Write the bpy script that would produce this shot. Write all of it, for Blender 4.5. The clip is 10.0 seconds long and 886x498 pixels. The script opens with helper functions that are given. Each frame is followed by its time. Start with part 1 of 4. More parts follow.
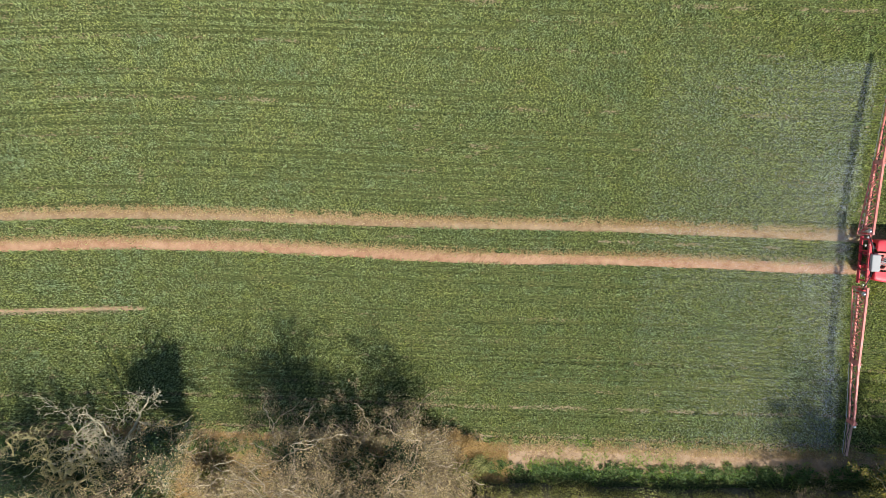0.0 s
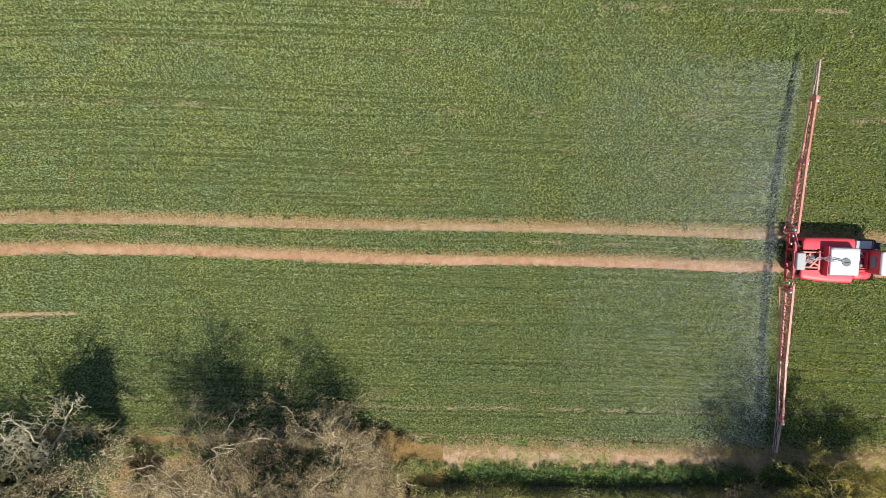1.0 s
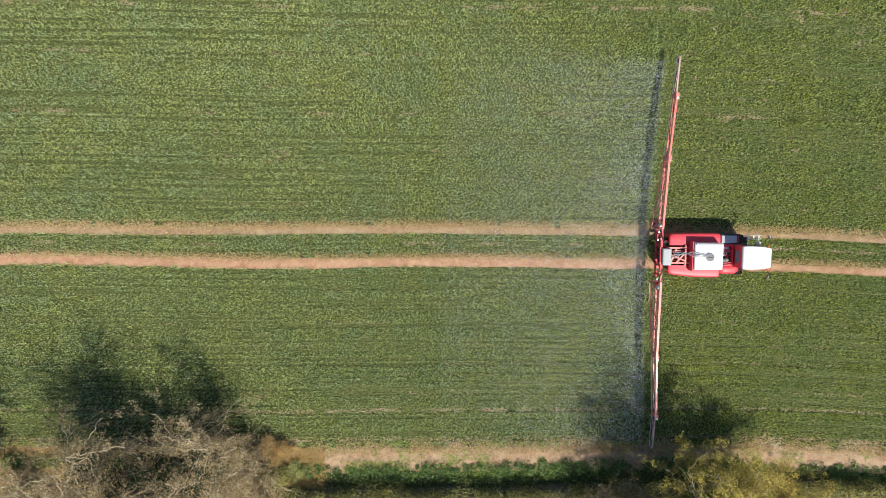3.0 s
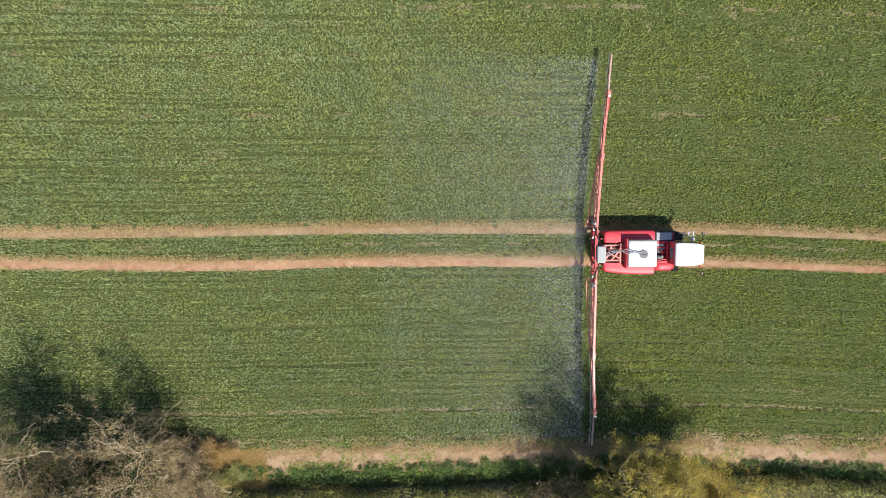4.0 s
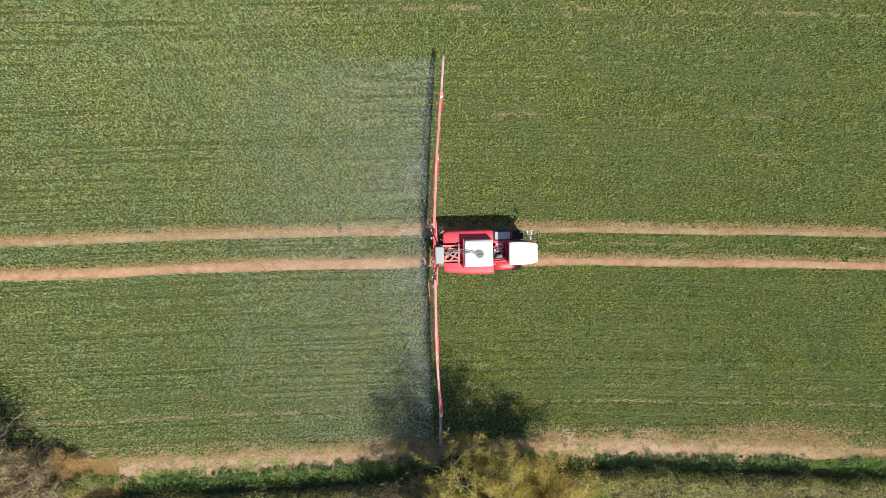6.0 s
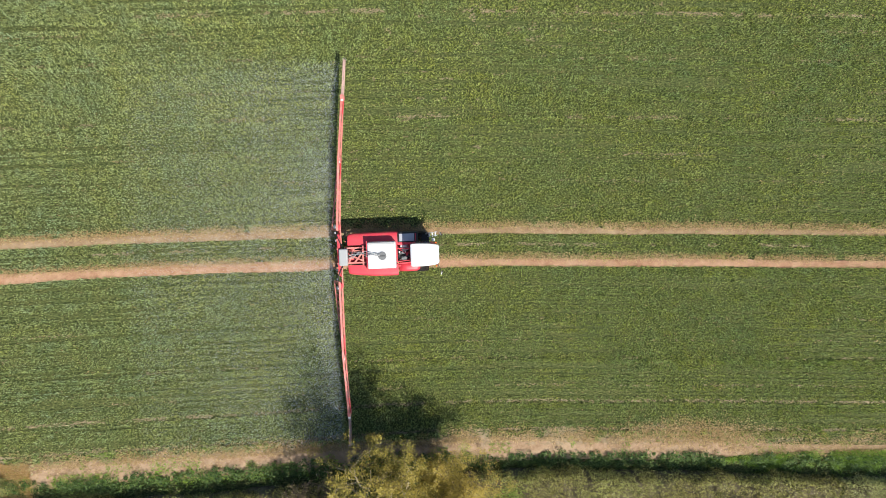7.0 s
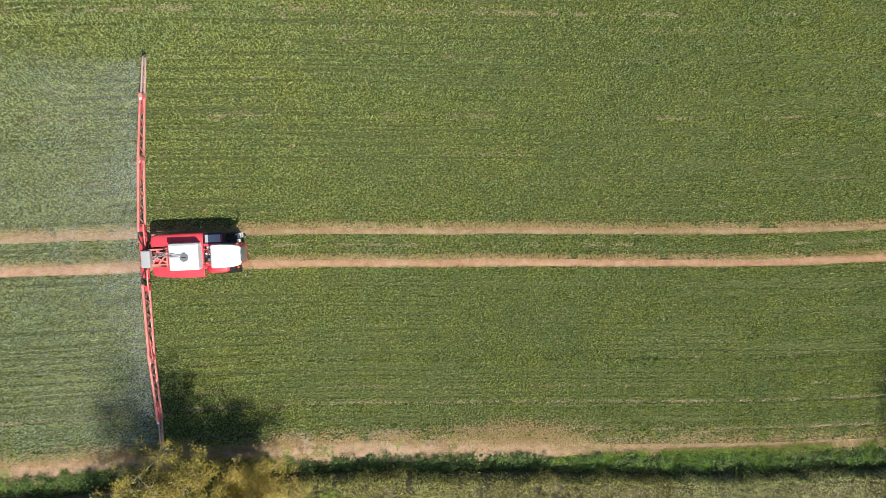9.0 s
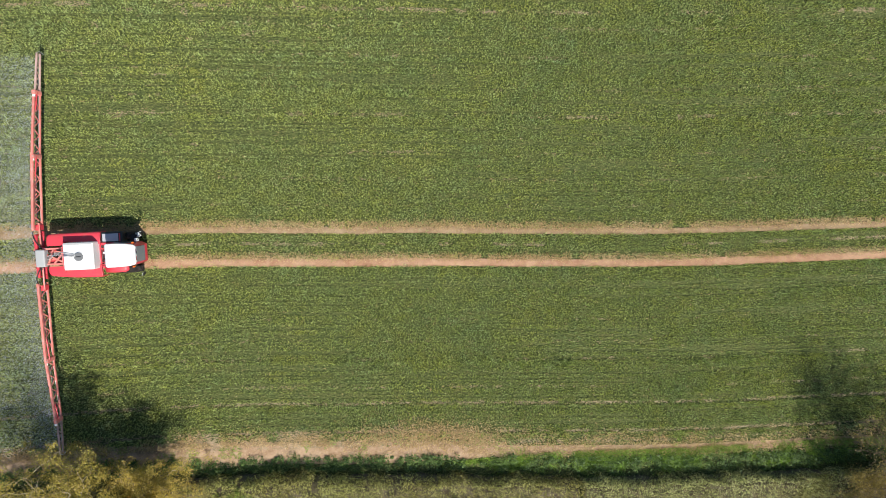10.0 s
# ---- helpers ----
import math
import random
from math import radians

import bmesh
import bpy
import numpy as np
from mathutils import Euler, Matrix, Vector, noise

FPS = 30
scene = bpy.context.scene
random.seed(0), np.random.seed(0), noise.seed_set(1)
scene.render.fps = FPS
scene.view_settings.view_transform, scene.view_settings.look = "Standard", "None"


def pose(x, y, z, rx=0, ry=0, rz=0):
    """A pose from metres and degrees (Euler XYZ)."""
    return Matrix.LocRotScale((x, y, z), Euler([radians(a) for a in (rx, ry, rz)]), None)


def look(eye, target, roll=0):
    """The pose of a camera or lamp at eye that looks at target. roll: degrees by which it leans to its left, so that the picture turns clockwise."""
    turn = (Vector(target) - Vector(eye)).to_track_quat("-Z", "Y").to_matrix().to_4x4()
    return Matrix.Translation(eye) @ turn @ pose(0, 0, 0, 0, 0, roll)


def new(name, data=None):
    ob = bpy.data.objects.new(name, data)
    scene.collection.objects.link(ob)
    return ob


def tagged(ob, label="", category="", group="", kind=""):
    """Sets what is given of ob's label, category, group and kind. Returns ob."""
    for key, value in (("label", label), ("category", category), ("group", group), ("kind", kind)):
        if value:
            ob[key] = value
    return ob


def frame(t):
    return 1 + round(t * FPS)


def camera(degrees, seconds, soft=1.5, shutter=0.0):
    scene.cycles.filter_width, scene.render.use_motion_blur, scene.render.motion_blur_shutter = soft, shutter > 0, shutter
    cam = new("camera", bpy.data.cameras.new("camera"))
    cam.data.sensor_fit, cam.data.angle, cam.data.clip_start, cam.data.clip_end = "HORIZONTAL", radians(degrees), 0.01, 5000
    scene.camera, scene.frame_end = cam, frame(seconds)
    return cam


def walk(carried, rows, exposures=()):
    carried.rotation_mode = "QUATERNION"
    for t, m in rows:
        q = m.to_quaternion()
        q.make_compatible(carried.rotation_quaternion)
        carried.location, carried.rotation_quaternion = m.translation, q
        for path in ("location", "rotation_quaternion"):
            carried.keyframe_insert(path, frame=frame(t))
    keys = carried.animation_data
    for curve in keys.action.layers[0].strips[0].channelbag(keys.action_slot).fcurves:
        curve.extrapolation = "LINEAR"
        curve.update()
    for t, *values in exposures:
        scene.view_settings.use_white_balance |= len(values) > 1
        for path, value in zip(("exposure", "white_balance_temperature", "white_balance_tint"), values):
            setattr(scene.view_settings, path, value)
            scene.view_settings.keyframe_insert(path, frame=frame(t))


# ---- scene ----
cam = camera(71.0, 10.0, soft=0.8)
PATH = [
    (0.0, -0.000, 0.000, 39.626, -4.720, 0.967, -0.080),
    (0.5, 1.981, 0.146, 39.603, -4.871, 0.757, -0.311),
    (1.0, 4.124, 0.229, 39.586, -4.934, 0.536, -0.585),
    (1.5, 6.097, 0.197, 39.566, -4.837, 0.379, -0.837),
    (2.0, 8.078, 0.163, 39.574, -4.779, 0.108, -1.122),
    (2.5, 9.728, 0.142, 39.570, -4.788, -0.271, -1.380),
    (4.0, 15.289, 0.043, 39.658, -4.898, -0.787, -2.376),
    (4.5, 17.216, -0.035, 39.714, -4.886, -1.035, -2.648),
    (5.0, 19.423, -0.078, 39.731, -4.940, -1.496, -2.927),
    (5.5, 21.728, -0.123, 39.811, -4.968, -1.811, -3.213),
    (7.0, 29.990, -0.466, 40.344, -4.942, -2.538, -4.105),
    (7.5, 32.461, -0.597, 40.545, -4.943, -3.013, -4.274),
    (8.0, 35.253, -0.875, 40.638, -4.810, -3.395, -4.340),
    (8.5, 37.879, -1.168, 40.648, -4.672, -3.686, -4.353),
    (9.0, 40.774, -1.440, 40.468, -4.671, -3.988, -4.323),
    (9.5, 43.498, -1.689, 40.459, -4.636, -4.218, -4.321),
    (10.0, 46.491, -1.943, 40.458, -4.662, -4.336, -4.226),
]
walk(cam, [(t, pose(x, y, z, rx, ry, rz)) for t, x, y, z, rx, ry, rz in PATH])

# ---- world, sun, exposure ----
SUN = Vector((0.35, -0.51, 1.0)).normalized()
world = bpy.data.worlds.new("sky")
scene.world = world
world.use_nodes = True
wn = world.node_tree
sky = wn.nodes.new("ShaderNodeTexSky")
sky.sky_type = "NISHITA"
sky.sun_disc = False
sky.ozone_density, sky.dust_density = 3.0, 0.6
sky.sun_elevation = math.asin(SUN.z)
sky.sun_rotation = math.atan2(SUN.x, SUN.y)
wn.links.new(sky.outputs[0], wn.nodes["Background"].inputs[0])
wn.nodes["Background"].inputs[1].default_value = 0.085
sun = new("sun", bpy.data.lights.new("sun", "SUN"))
sun.data.energy, sun.data.angle, sun.data.color = 4.2, radians(0.6), (1.0, 0.95, 0.87)
sun.matrix_world = look(SUN * 60, (0, 0, 0))
scene.view_settings.exposure = 0.45


# ---- materials ----
def material(name, rough=0.8, metal=0.0, spec=0.3):
    m = bpy.data.materials.new(name)
    m.use_nodes = True
    n = m.node_tree.nodes
    b = n["Principled BSDF"]
    b.inputs["Roughness"].default_value = rough
    b.inputs["Metallic"].default_value = metal
    b.inputs["Specular IOR Level"].default_value = spec
    return m, n, m.node_tree.links, b


def noise_node(n, l, scale, detail=4.0, rough=0.6, coords=None):
    t = n.new("ShaderNodeTexNoise")
    t.inputs["Scale"].default_value, t.inputs["Detail"].default_value, t.inputs["Roughness"].default_value = scale, detail, rough
    if coords is not None:
        l.new(coords, t.inputs["Vector"])
    return t


def ramp_node(n, l, source, stops):
    r = n.new("ShaderNodeValToRGB")
    e = r.color_ramp.elements
    while len(e) < len(stops):
        e.new(0.5)
    for k, (p, c) in enumerate(stops):
        e[k].position, e[k].color = p, (*c, 1)
    l.new(source, r.inputs[0])
    return r


def mix_node(n, l, kind, fac, a, b):
    x = n.new("ShaderNodeMix")
    x.data_type, x.blend_type = "RGBA", kind
    for value, socket in ((fac, x.inputs[0]), (a, x.inputs[6]), (b, x.inputs[7])):
        if isinstance(value, (int, float)):
            socket.default_value = value
        elif isinstance(value, tuple):
            socket.default_value = (*value, 1)
        else:
            l.new(value, socket)
    return x.outputs[2]


def bump_node(n, l, b, source, strength, distance):
    u = n.new("ShaderNodeBump")
    u.inputs["Strength"].default_value, u.inputs["Distance"].default_value = strength, distance
    l.new(source, u.inputs["Height"])
    l.new(u.outputs[0], b.inputs["Normal"])


def plain(name, colour, rough=0.6, metal=0.0, vary=0.25, scale=6.0, spec=0.4, dirt=None, bump=0.15):
    """Paint, plastic or metal with faint mottling, dust and fine relief."""
    m, n, l, b = material(name, rough, metal, spec)
    co = n.new("ShaderNodeTexCoord").outputs["Object"]
    big, fine = noise_node(n, l, scale * 0.3, 4, coords=co), noise_node(n, l, scale * 8, 3, coords=co)
    lo = tuple(c * (1 - vary) for c in colour)
    hi = tuple(min(1.0, c * (1 + vary * 0.4)) for c in colour)
    base = ramp_node(n, l, big.outputs[0], [(0.3, lo), (0.7, hi)]).outputs[0]
    if dirt:
        mask = ramp_node(n, l, noise_node(n, l, scale, 6, 0.7, co).outputs[0], [(0.5, (0, 0, 0)), (0.75, (0.55, 0.55, 0.55))])
        base = mix_node(n, l, "MIX", mask.outputs[0], base, dirt)
    l.new(base, b.inputs["Base Color"])
    bump_node(n, l, b, fine.outputs[0], bump, 0.004)
    return m


def foliage(name, dark, light, patch, rough=0.5, spec=0.35, patch_scale=0.12, shine=0.15, mid=(1, 1, 1), view_tint=None):
    """Leaves: each leaf its own tone, with slow patches over the ground and light passing through."""
    m, n, l, b = material(name, rough, 0, spec)
    geo = n.new("ShaderNodeNewGeometry")
    # the palest few leaves put glints into the leaf colour
    pale = tuple(min(1, 0.75 * c * 1.25 + 0.25 * max(light) * 1.25) for c in light)
    tone = ramp_node(n, l, geo.outputs["Random Per Island"], [(0.0, dark), (0.70, light), (0.93, light), (1.0, pale)])
    slow = ramp_node(n, l, noise_node(n, l, patch_scale, 5, 0.6, geo.outputs["Position"]).outputs[0], [(0.35, (0, 0, 0)), (0.68, (1, 1, 1))])
    base = mix_node(n, l, "MULTIPLY", slow.outputs[0], tone.outputs[0], patch)
    if mid != (1, 1, 1):
        spots = ramp_node(n, l, noise_node(n, l, 1.7, 3, 0.6, geo.outputs["Position"]).outputs[0], [(0.38, (0, 0, 0)), (0.62, (1, 1, 1))])
        base = mix_node(n, l, "MULTIPLY", spots.outputs[0], base, mid)
    if view_tint:
        # view-dependent tone put into the colour: bluish haze behind the boom, darker yellow-green ahead
        xyz, span = n.new("ShaderNodeSeparateXYZ"), n.new("ShaderNodeMapRange")
        l.new(geo.outputs["Position"], xyz.inputs[0])
        l.new(xyz.outputs[0], span.inputs[0])
        span.inputs[1].default_value, span.inputs[2].default_value = view_tint[0], view_tint[1]
        base = mix_node(n, l, "MULTIPLY", 1.0, base, mix_node(n, l, "MIX", span.outputs[0], view_tint[2], view_tint[3]))
    l.new(base, b.inputs["Base Color"])
    t = n.new("ShaderNodeBsdfTranslucent")
    l.new(mix_node(n, l, "MULTIPLY", 1.0, base, (1.02, 1.10, 0.42)), t.inputs[0])
    x = n.new("ShaderNodeMixShader")
    x.inputs[0].default_value = shine
    l.new(b.outputs[0], x.inputs[1])
    l.new(t.outputs[0], x.inputs[2])
    l.new(x.outputs[0], n["Material Output"].inputs[0])
    return m


def soil(name, a, b_, c, bump=0.6):
    m, n, l, b = material(name, 0.95, 0, 0.1)
    co = n.new("ShaderNodeNewGeometry").outputs["Position"]
    big, mid, fine = (noise_node(n, l, s, 5, 0.65, co) for s in (0.25, 2.2, 19.0))
    base = ramp_node(n, l, mid.outputs[0], [(0.3, a), (0.52, b_), (0.75, c)]).outputs[0]
    base = mix_node(n, l, "MULTIPLY", 0.6, base, ramp_node(n, l, fine.outputs[0], [(0.3, (0.55, 0.52, 0.5)), (0.65, (1, 1, 1))]).outputs[0])
    base = mix_node(n, l, "MIX", ramp_node(n, l, big.outputs[0], [(0.45, (0, 0, 0)), (0.7, (0.5, 0.5, 0.5))]).outputs[0], base, c)
    l.new(base, b.inputs["Base Color"])
    bump_node(n, l, b, fine.outputs[0], bump, 0.04)
    return m


def crop_floor():
    """Low leaves, litter and soil between the wheat plants: clumps a hand wide, drawn out a little along the rows."""
    m, n, l, b = material("crop_floor", 0.8, 0, 0.15)
    co = n.new("ShaderNodeNewGeometry").outputs["Position"]
    squash = n.new("ShaderNodeVectorMath")
    squash.operation = "MULTIPLY"
    squash.inputs[1].default_value = (0.75, 1.25, 1)
    l.new(co, squash.inputs[0])
    clump = noise_node(n, l, 8.5, 3, 0.6, squash.outputs[0])
    leaf = noise_node(n, l, 30.0, 2, 0.6, co)
    tint = noise_node(n, l, 0.9, 4, 0.6, squash.outputs[0])
    # dark ramp end paints shade into the hollows, from the noise that drives the relief
    base = ramp_node(n, l, clump.outputs[0], [(0.34, (0.026, 0.037, 0.012)), (0.46, (0.082, 0.100, 0.032)), (0.60, (0.175, 0.195, 0.074)), (0.76, (0.29, 0.275, 0.13))]).outputs[0]
    base = mix_node(n, l, "MULTIPLY", 0.7, base, ramp_node(n, l, leaf.outputs[0], [(0.32, (0.55, 0.58, 0.52)), (0.62, (1.1, 1.1, 1.05))]).outputs[0])
    base = mix_node(n, l, "MULTIPLY", 0.8, base, ramp_node(n, l, tint.outputs[0], [(0.35, (0.86, 0.95, 0.88)), (0.65, (1.12, 1.05, 1.0))]).outputs[0])
    l.new(base, b.inputs["Base Color"])
    bump_node(n, l, b, clump.outputs[0], 1.0, 0.16)
    return m


MAT_UNDER = crop_floor()
MAT_CRUST = soil("crusted_soil", (0.22, 0.175, 0.10), (0.33, 0.265, 0.16), (0.43, 0.355, 0.235))
MAT_DRY = foliage("dry_grass", (0.32, 0.20, 0.09), (0.62, 0.42, 0.20), (0.85, 0.85, 0.7), 0.8, 0.1)
MAT_SOIL = soil("dry_soil", (0.30, 0.195, 0.115), (0.43, 0.295, 0.185), (0.53, 0.40, 0.265))
MAT_TRAMLINE = soil("tramline_soil", (0.25, 0.165, 0.09), (0.36, 0.25, 0.145), (0.46, 0.345, 0.22))
MAT_TRACK = soil("rolled_soil", (0.33, 0.18, 0.105), (0.46, 0.275, 0.17), (0.56, 0.385, 0.255))
# its tint along x stands in for haze and sunward tone
MAT_CROP = foliage("wheat_leaf", (0.085, 0.12, 0.036), (0.62, 0.67, 0.275), (0.76, 0.88, 1.20), 0.48, 0.22, 0.22, shine=0.28, mid=(0.96, 0.91, 0.66), view_tint=(16.0, 26.0, (1.0, 1.02, 1.14), (0.95, 0.96, 0.80)))
MAT_STRAW = foliage("straw_leaf", (0.30, 0.21, 0.10), (0.62, 0.46, 0.245), (0.85, 0.8, 0.7), 0.7, 0.2)
MAT_GRASS = foliage("verge_grass", (0.12, 0.21, 0.03), (0.36, 0.54, 0.09), (0.75, 0.75, 0.6), 0.5, 0.3, 0.4)
MAT_WEED = foliage("weed_leaf", (0.025, 0.06, 0.016), (0.17, 0.26, 0.07), (0.75, 0.78, 0.7), 0.5, 0.3, 0.5)
MAT_HEDGE = foliage("hedge_leaf", (0.08, 0.085, 0.022), (0.41, 0.41, 0.11), (0.74, 0.64, 0.60), 0.45, 0.35, 0.35)
MAT_PALEHEDGE = foliage("pale_hedge_leaf", (0.10, 0.115, 0.04), (0.46, 0.47, 0.17), (0.85, 0.82, 0.7), 0.45, 0.35, 0.35)
MAT_GOLD = foliage("golden_leaf", (0.26, 0.185, 0.045), (0.66, 0.49, 0.14), (0.85, 0.85, 0.7), 0.5, 0.3, 0.4)
MAT_BROWN = foliage("young_oak_leaf", (0.36, 0.27, 0.135), (0.62, 0.48, 0.27), (0.82, 0.84, 0.72), 0.6, 0.25, 0.4)
MAT_OLIVE = foliage("olive_leaf", (0.20, 0.165, 0.028), (0.56, 0.455, 0.095), (0.75, 0.7, 0.6), 0.5, 0.3, 0.4)
MAT_YELLOW = foliage("yellow_leaf", (0.27, 0.20, 0.035), (0.64, 0.49, 0.105), (0.8, 0.75, 0.6), 0.5, 0.3, 0.5)
MAT_IVY = foliage("ivy_leaf", (0.022, 0.045, 0.014), (0.07, 0.11, 0.035), (0.7, 0.8, 0.7), 0.35, 0.5, 0.6)
MAT_BARK = plain("bark", (0.20, 0.155, 0.11), 0.95, 0, 0.45, 5, 0.1, bump=0.6)
MAT_TWIGS = plain("hedge_twigs", (0.17, 0.14, 0.085), 0.95, 0, 0.5, 9, 0.1, bump=1.0)
MAT_TAN = plain("tan_bark", (0.66, 0.545, 0.37), 0.95, 0, 0.4, 6, 0.1, bump=0.6)
MAT_PALE = plain("lichen_bark", (0.60, 0.53, 0.36), 0.95, 0, 0.35, 6, 0.1, bump=0.6)
# fine twigs coloured darker than the limbs, imitating shaded gaps inside the crowns
MAT_TWIG = plain("shade_brown_twig", (0.32, 0.24, 0.155), 0.95, 0, 0.5, 6, 0.1, bump=0.3)
MAT_LICHEN = plain("yellow_lichen_bark", (0.66, 0.56, 0.27), 0.95, 0, 0.4, 6, 0.1, bump=0.6)
MAT_RED = plain("red_paint", (0.68, 0.052, 0.075), 0.45, 0, 0.12, 2.0, 0.5, (0.45, 0.12, 0.09), 0.05)
MAT_BOOM = plain("red_boom_paint", (0.74, 0.23, 0.19), 0.4, 0, 0.25, 3.0, 0.5, (0.74, 0.52, 0.45), 0.1)
MAT_TIP = plain("weathered_metal", (0.62, 0.41, 0.35), 0.55, 0.2, 0.3, 4.0)
MAT_WHITE = plain("white_plastic", (0.76, 0.76, 0.745), 0.4, 0, 0.05, 1.5, 0.5, (0.70, 0.68, 0.63), 0.05)
MAT_GREY = plain("grey_plastic", (0.42, 0.43, 0.42), 0.5, 0, 0.12, 2.0)
MAT_LID = plain("lid_plastic", (0.17, 0.175, 0.175), 0.5, 0, 0.2, 3.0)
MAT_DARK = plain("black_plastic", (0.025, 0.025, 0.028), 0.5, 0, 0.3, 3.0)
MAT_RUBBER = plain("tyre_rubber", (0.022, 0.021, 0.020), 0.85, 0, 0.3, 4.0, 0.2, (0.20, 0.13, 0.085))
MAT_STEEL = plain("bare_steel", (0.55, 0.55, 0.54), 0.35, 0.9, 0.2, 5.0)
MAT_ORANGE = plain("orange_lens", (0.85, 0.17, 0.02), 0.25, 0, 0.1, 3.0)
MAT_GLASS, _n, _l, _b = material("tinted_glass", 0.06, 0, 0.6)
_b.inputs["Base Color"].default_value = (0.20, 0.215, 0.24, 1)
MAT_COVER = plain("cover_plastic", (0.42, 0.43, 0.46), 0.2, 0, 0.1, 2.0, 0.6)
MAT_DROP, _n, _l, _b = material("water_droplet", 0.3, 0, 0.5)
_b.inputs["Base Color"].default_value = (0.74, 0.80, 0.84, 1)


# ---- mesh helpers ----
def mesh_from(name, verts, faces, mat, smooth=False):
    """A mesh out of arrays: verts (n, 3), faces (m, 3 or 4)."""
    me = bpy.data.meshes.new(name)
    k = faces.shape[1]
    me.vertices.add(len(verts))
    me.vertices.foreach_set("co", np.ascontiguousarray(verts, np.float32).ravel())
    me.loops.add(faces.size)
    me.loops.foreach_set("vertex_index", np.ascontiguousarray(faces, np.int32).ravel())
    me.polygons.add(len(faces))
    me.polygons.foreach_set("loop_start", np.arange(0, faces.size, k, dtype=np.int32))
    me.update(calc_edges=True)
    if smooth:
        me.shade_smooth()
    me.materials.append(mat)
    return me


def part(name, bm, mat, parent, label=""):
    """One bmesh, as one mesh object under a thing or under a part."""
    me = bpy.data.meshes.new(name)
    bmesh.ops.recalc_face_normals(bm, faces=bm.faces)
    bm.to_mesh(me)
    bm.free()
    me.materials.append(mat)
    ob = new(name, me)
    ob.parent = parent
    return tagged(ob, label)


def thing(name, at, label, category, group="", turn=0):
    ob = new(name)
    ob.empty_display_size = 0.3
    ob.matrix_basis = pose(*at, 0, 0, turn)
    return tagged(ob, label, category, group)


def box(size, at=(0, 0, 0), bevel=0.02, turn=(0, 0, 0), bm=None, seg=2):
    own = bmesh.new()
    bmesh.ops.create_cube(own, size=1, matrix=pose(*at, *turn) @ Matrix.Diagonal((*size, 1)))
    if bevel:
        bmesh.ops.bevel(own, geom=own.edges[:], offset=bevel, segments=seg, affect="EDGES", profile=0.6)
    return join(bm, own)


def join(bm, own):
    if bm is None:
        return own
    me = bpy.data.meshes.new("tmp")
    own.to_mesh(me)
    own.free()
    bm.from_mesh(me)
    bpy.data.meshes.remove(me)
    return bm


def rod(a, b, r, bm=None, sides=8, r2=None):
    a, b = Vector(a), Vector(b)
    own = bmesh.new()
    turn = (b - a).to_track_quat("Z", "Y").to_matrix().to_4x4()
    bmesh.ops.create_cone(own, cap_ends=True, segments=sides, radius1=r, radius2=r if r2 is None else r2, depth=(b - a).length,
                          matrix=Matrix.Translation((a + b) / 2) @ turn)
    return join(bm, own)


def beam(a, b, w, bm=None):
    """A square tube from a to b."""
    a, b = Vector(a), Vector(b)
    own = bmesh.new()
    turn = (b - a).to_track_quat("Z", "Y").to_matrix().to_4x4()
    bmesh.ops.create_cube(own, size=1, matrix=Matrix.Translation((a + b) / 2) @ turn @ Matrix.Diagonal((w, w, (b - a).length, 1)))
    return join(bm, own)


def loft(rings, bm=None):
    """A closed skin over rings of points, capped at both ends."""
    own = bmesh.new()
    rows = [[own.verts.new(p) for p in ring] for ring in rings]
    n = len(rows[0])
    for a, b in zip(rows, rows[1:]):
        for k in range(n):
            own.faces.new((a[k], a[(k + 1) % n], b[(k + 1) % n], b[k]))
    own.faces.new(rows[0])
    own.faces.new(rows[-1])
    return join(bm, own)


def smooth(ob):
    ob.data.shade_smooth()
    return ob


def hose(points, r, bm=None, sides=7):
    """A bent pipe through points, rounded by a spline."""
    p = [Vector(q) for q in points]
    p = [p[0] * 2 - p[1]] + p + [p[-1] * 2 - p[-2]]
    line = []
    for a, b, c, d in zip(p, p[1:], p[2:], p[3:]):
        for k in range(5):
            t = k / 5
            line.append(0.5 * ((2 * b) + (c - a) * t + (2 * a - 5 * b + 4 * c - d) * t * t + (3 * b - a - 3 * c + d) * t ** 3))
    line.append(p[-2])
    rings = []
    for k, q in enumerate(line):
        d = (line[min(k + 1, len(line) - 1)] - line[max(k - 1, 0)]).normalized()
        m = d.to_track_quat("Z", "Y").to_matrix()
        rings.append([q + m @ Vector((r * math.cos(s), r * math.sin(s), 0)) for s in np.linspace(0, 2 * math.pi, sides, endpoint=False)])
    return loft(rings, bm)


# ---- plan of the field: lines follow the wheel tracks ----
TRACK_X = (-60, -29, -22, -13, 0, 6.5, 14.3, 21, 27, 32, 35.5, 42.6, 48, 54, 65, 79, 110)
TRACK_UP = (-1.5, -1.22, -0.97, -1.24, -1.74, -1.80, -2.08, -2.40, -2.62, -2.93, -3.11, -3.75, -4.07, -4.66, -5.50, -6.15, -7.4)
TRACK_LOW = (-3.3, -3.12, -2.91, -3.13, -3.84, -3.94, -4.10, -4.44, -4.66, -5.05, -5.22, -5.84, -6.21, -6.76, -7.68, -8.25, -9.5)


def gentle(x, xs, ys):
    x = np.asarray(x, float)
    return sum(w * np.interp(x + d, xs, ys) for d, w in ((-3, 0.15), (-1.5, 0.2), (0, 0.3), (1.5, 0.2), (3, 0.15)))


def track_up(x):
    return gentle(x, TRACK_X, TRACK_UP)


def track_low(x):
    return gentle(x, TRACK_X, TRACK_LOW)


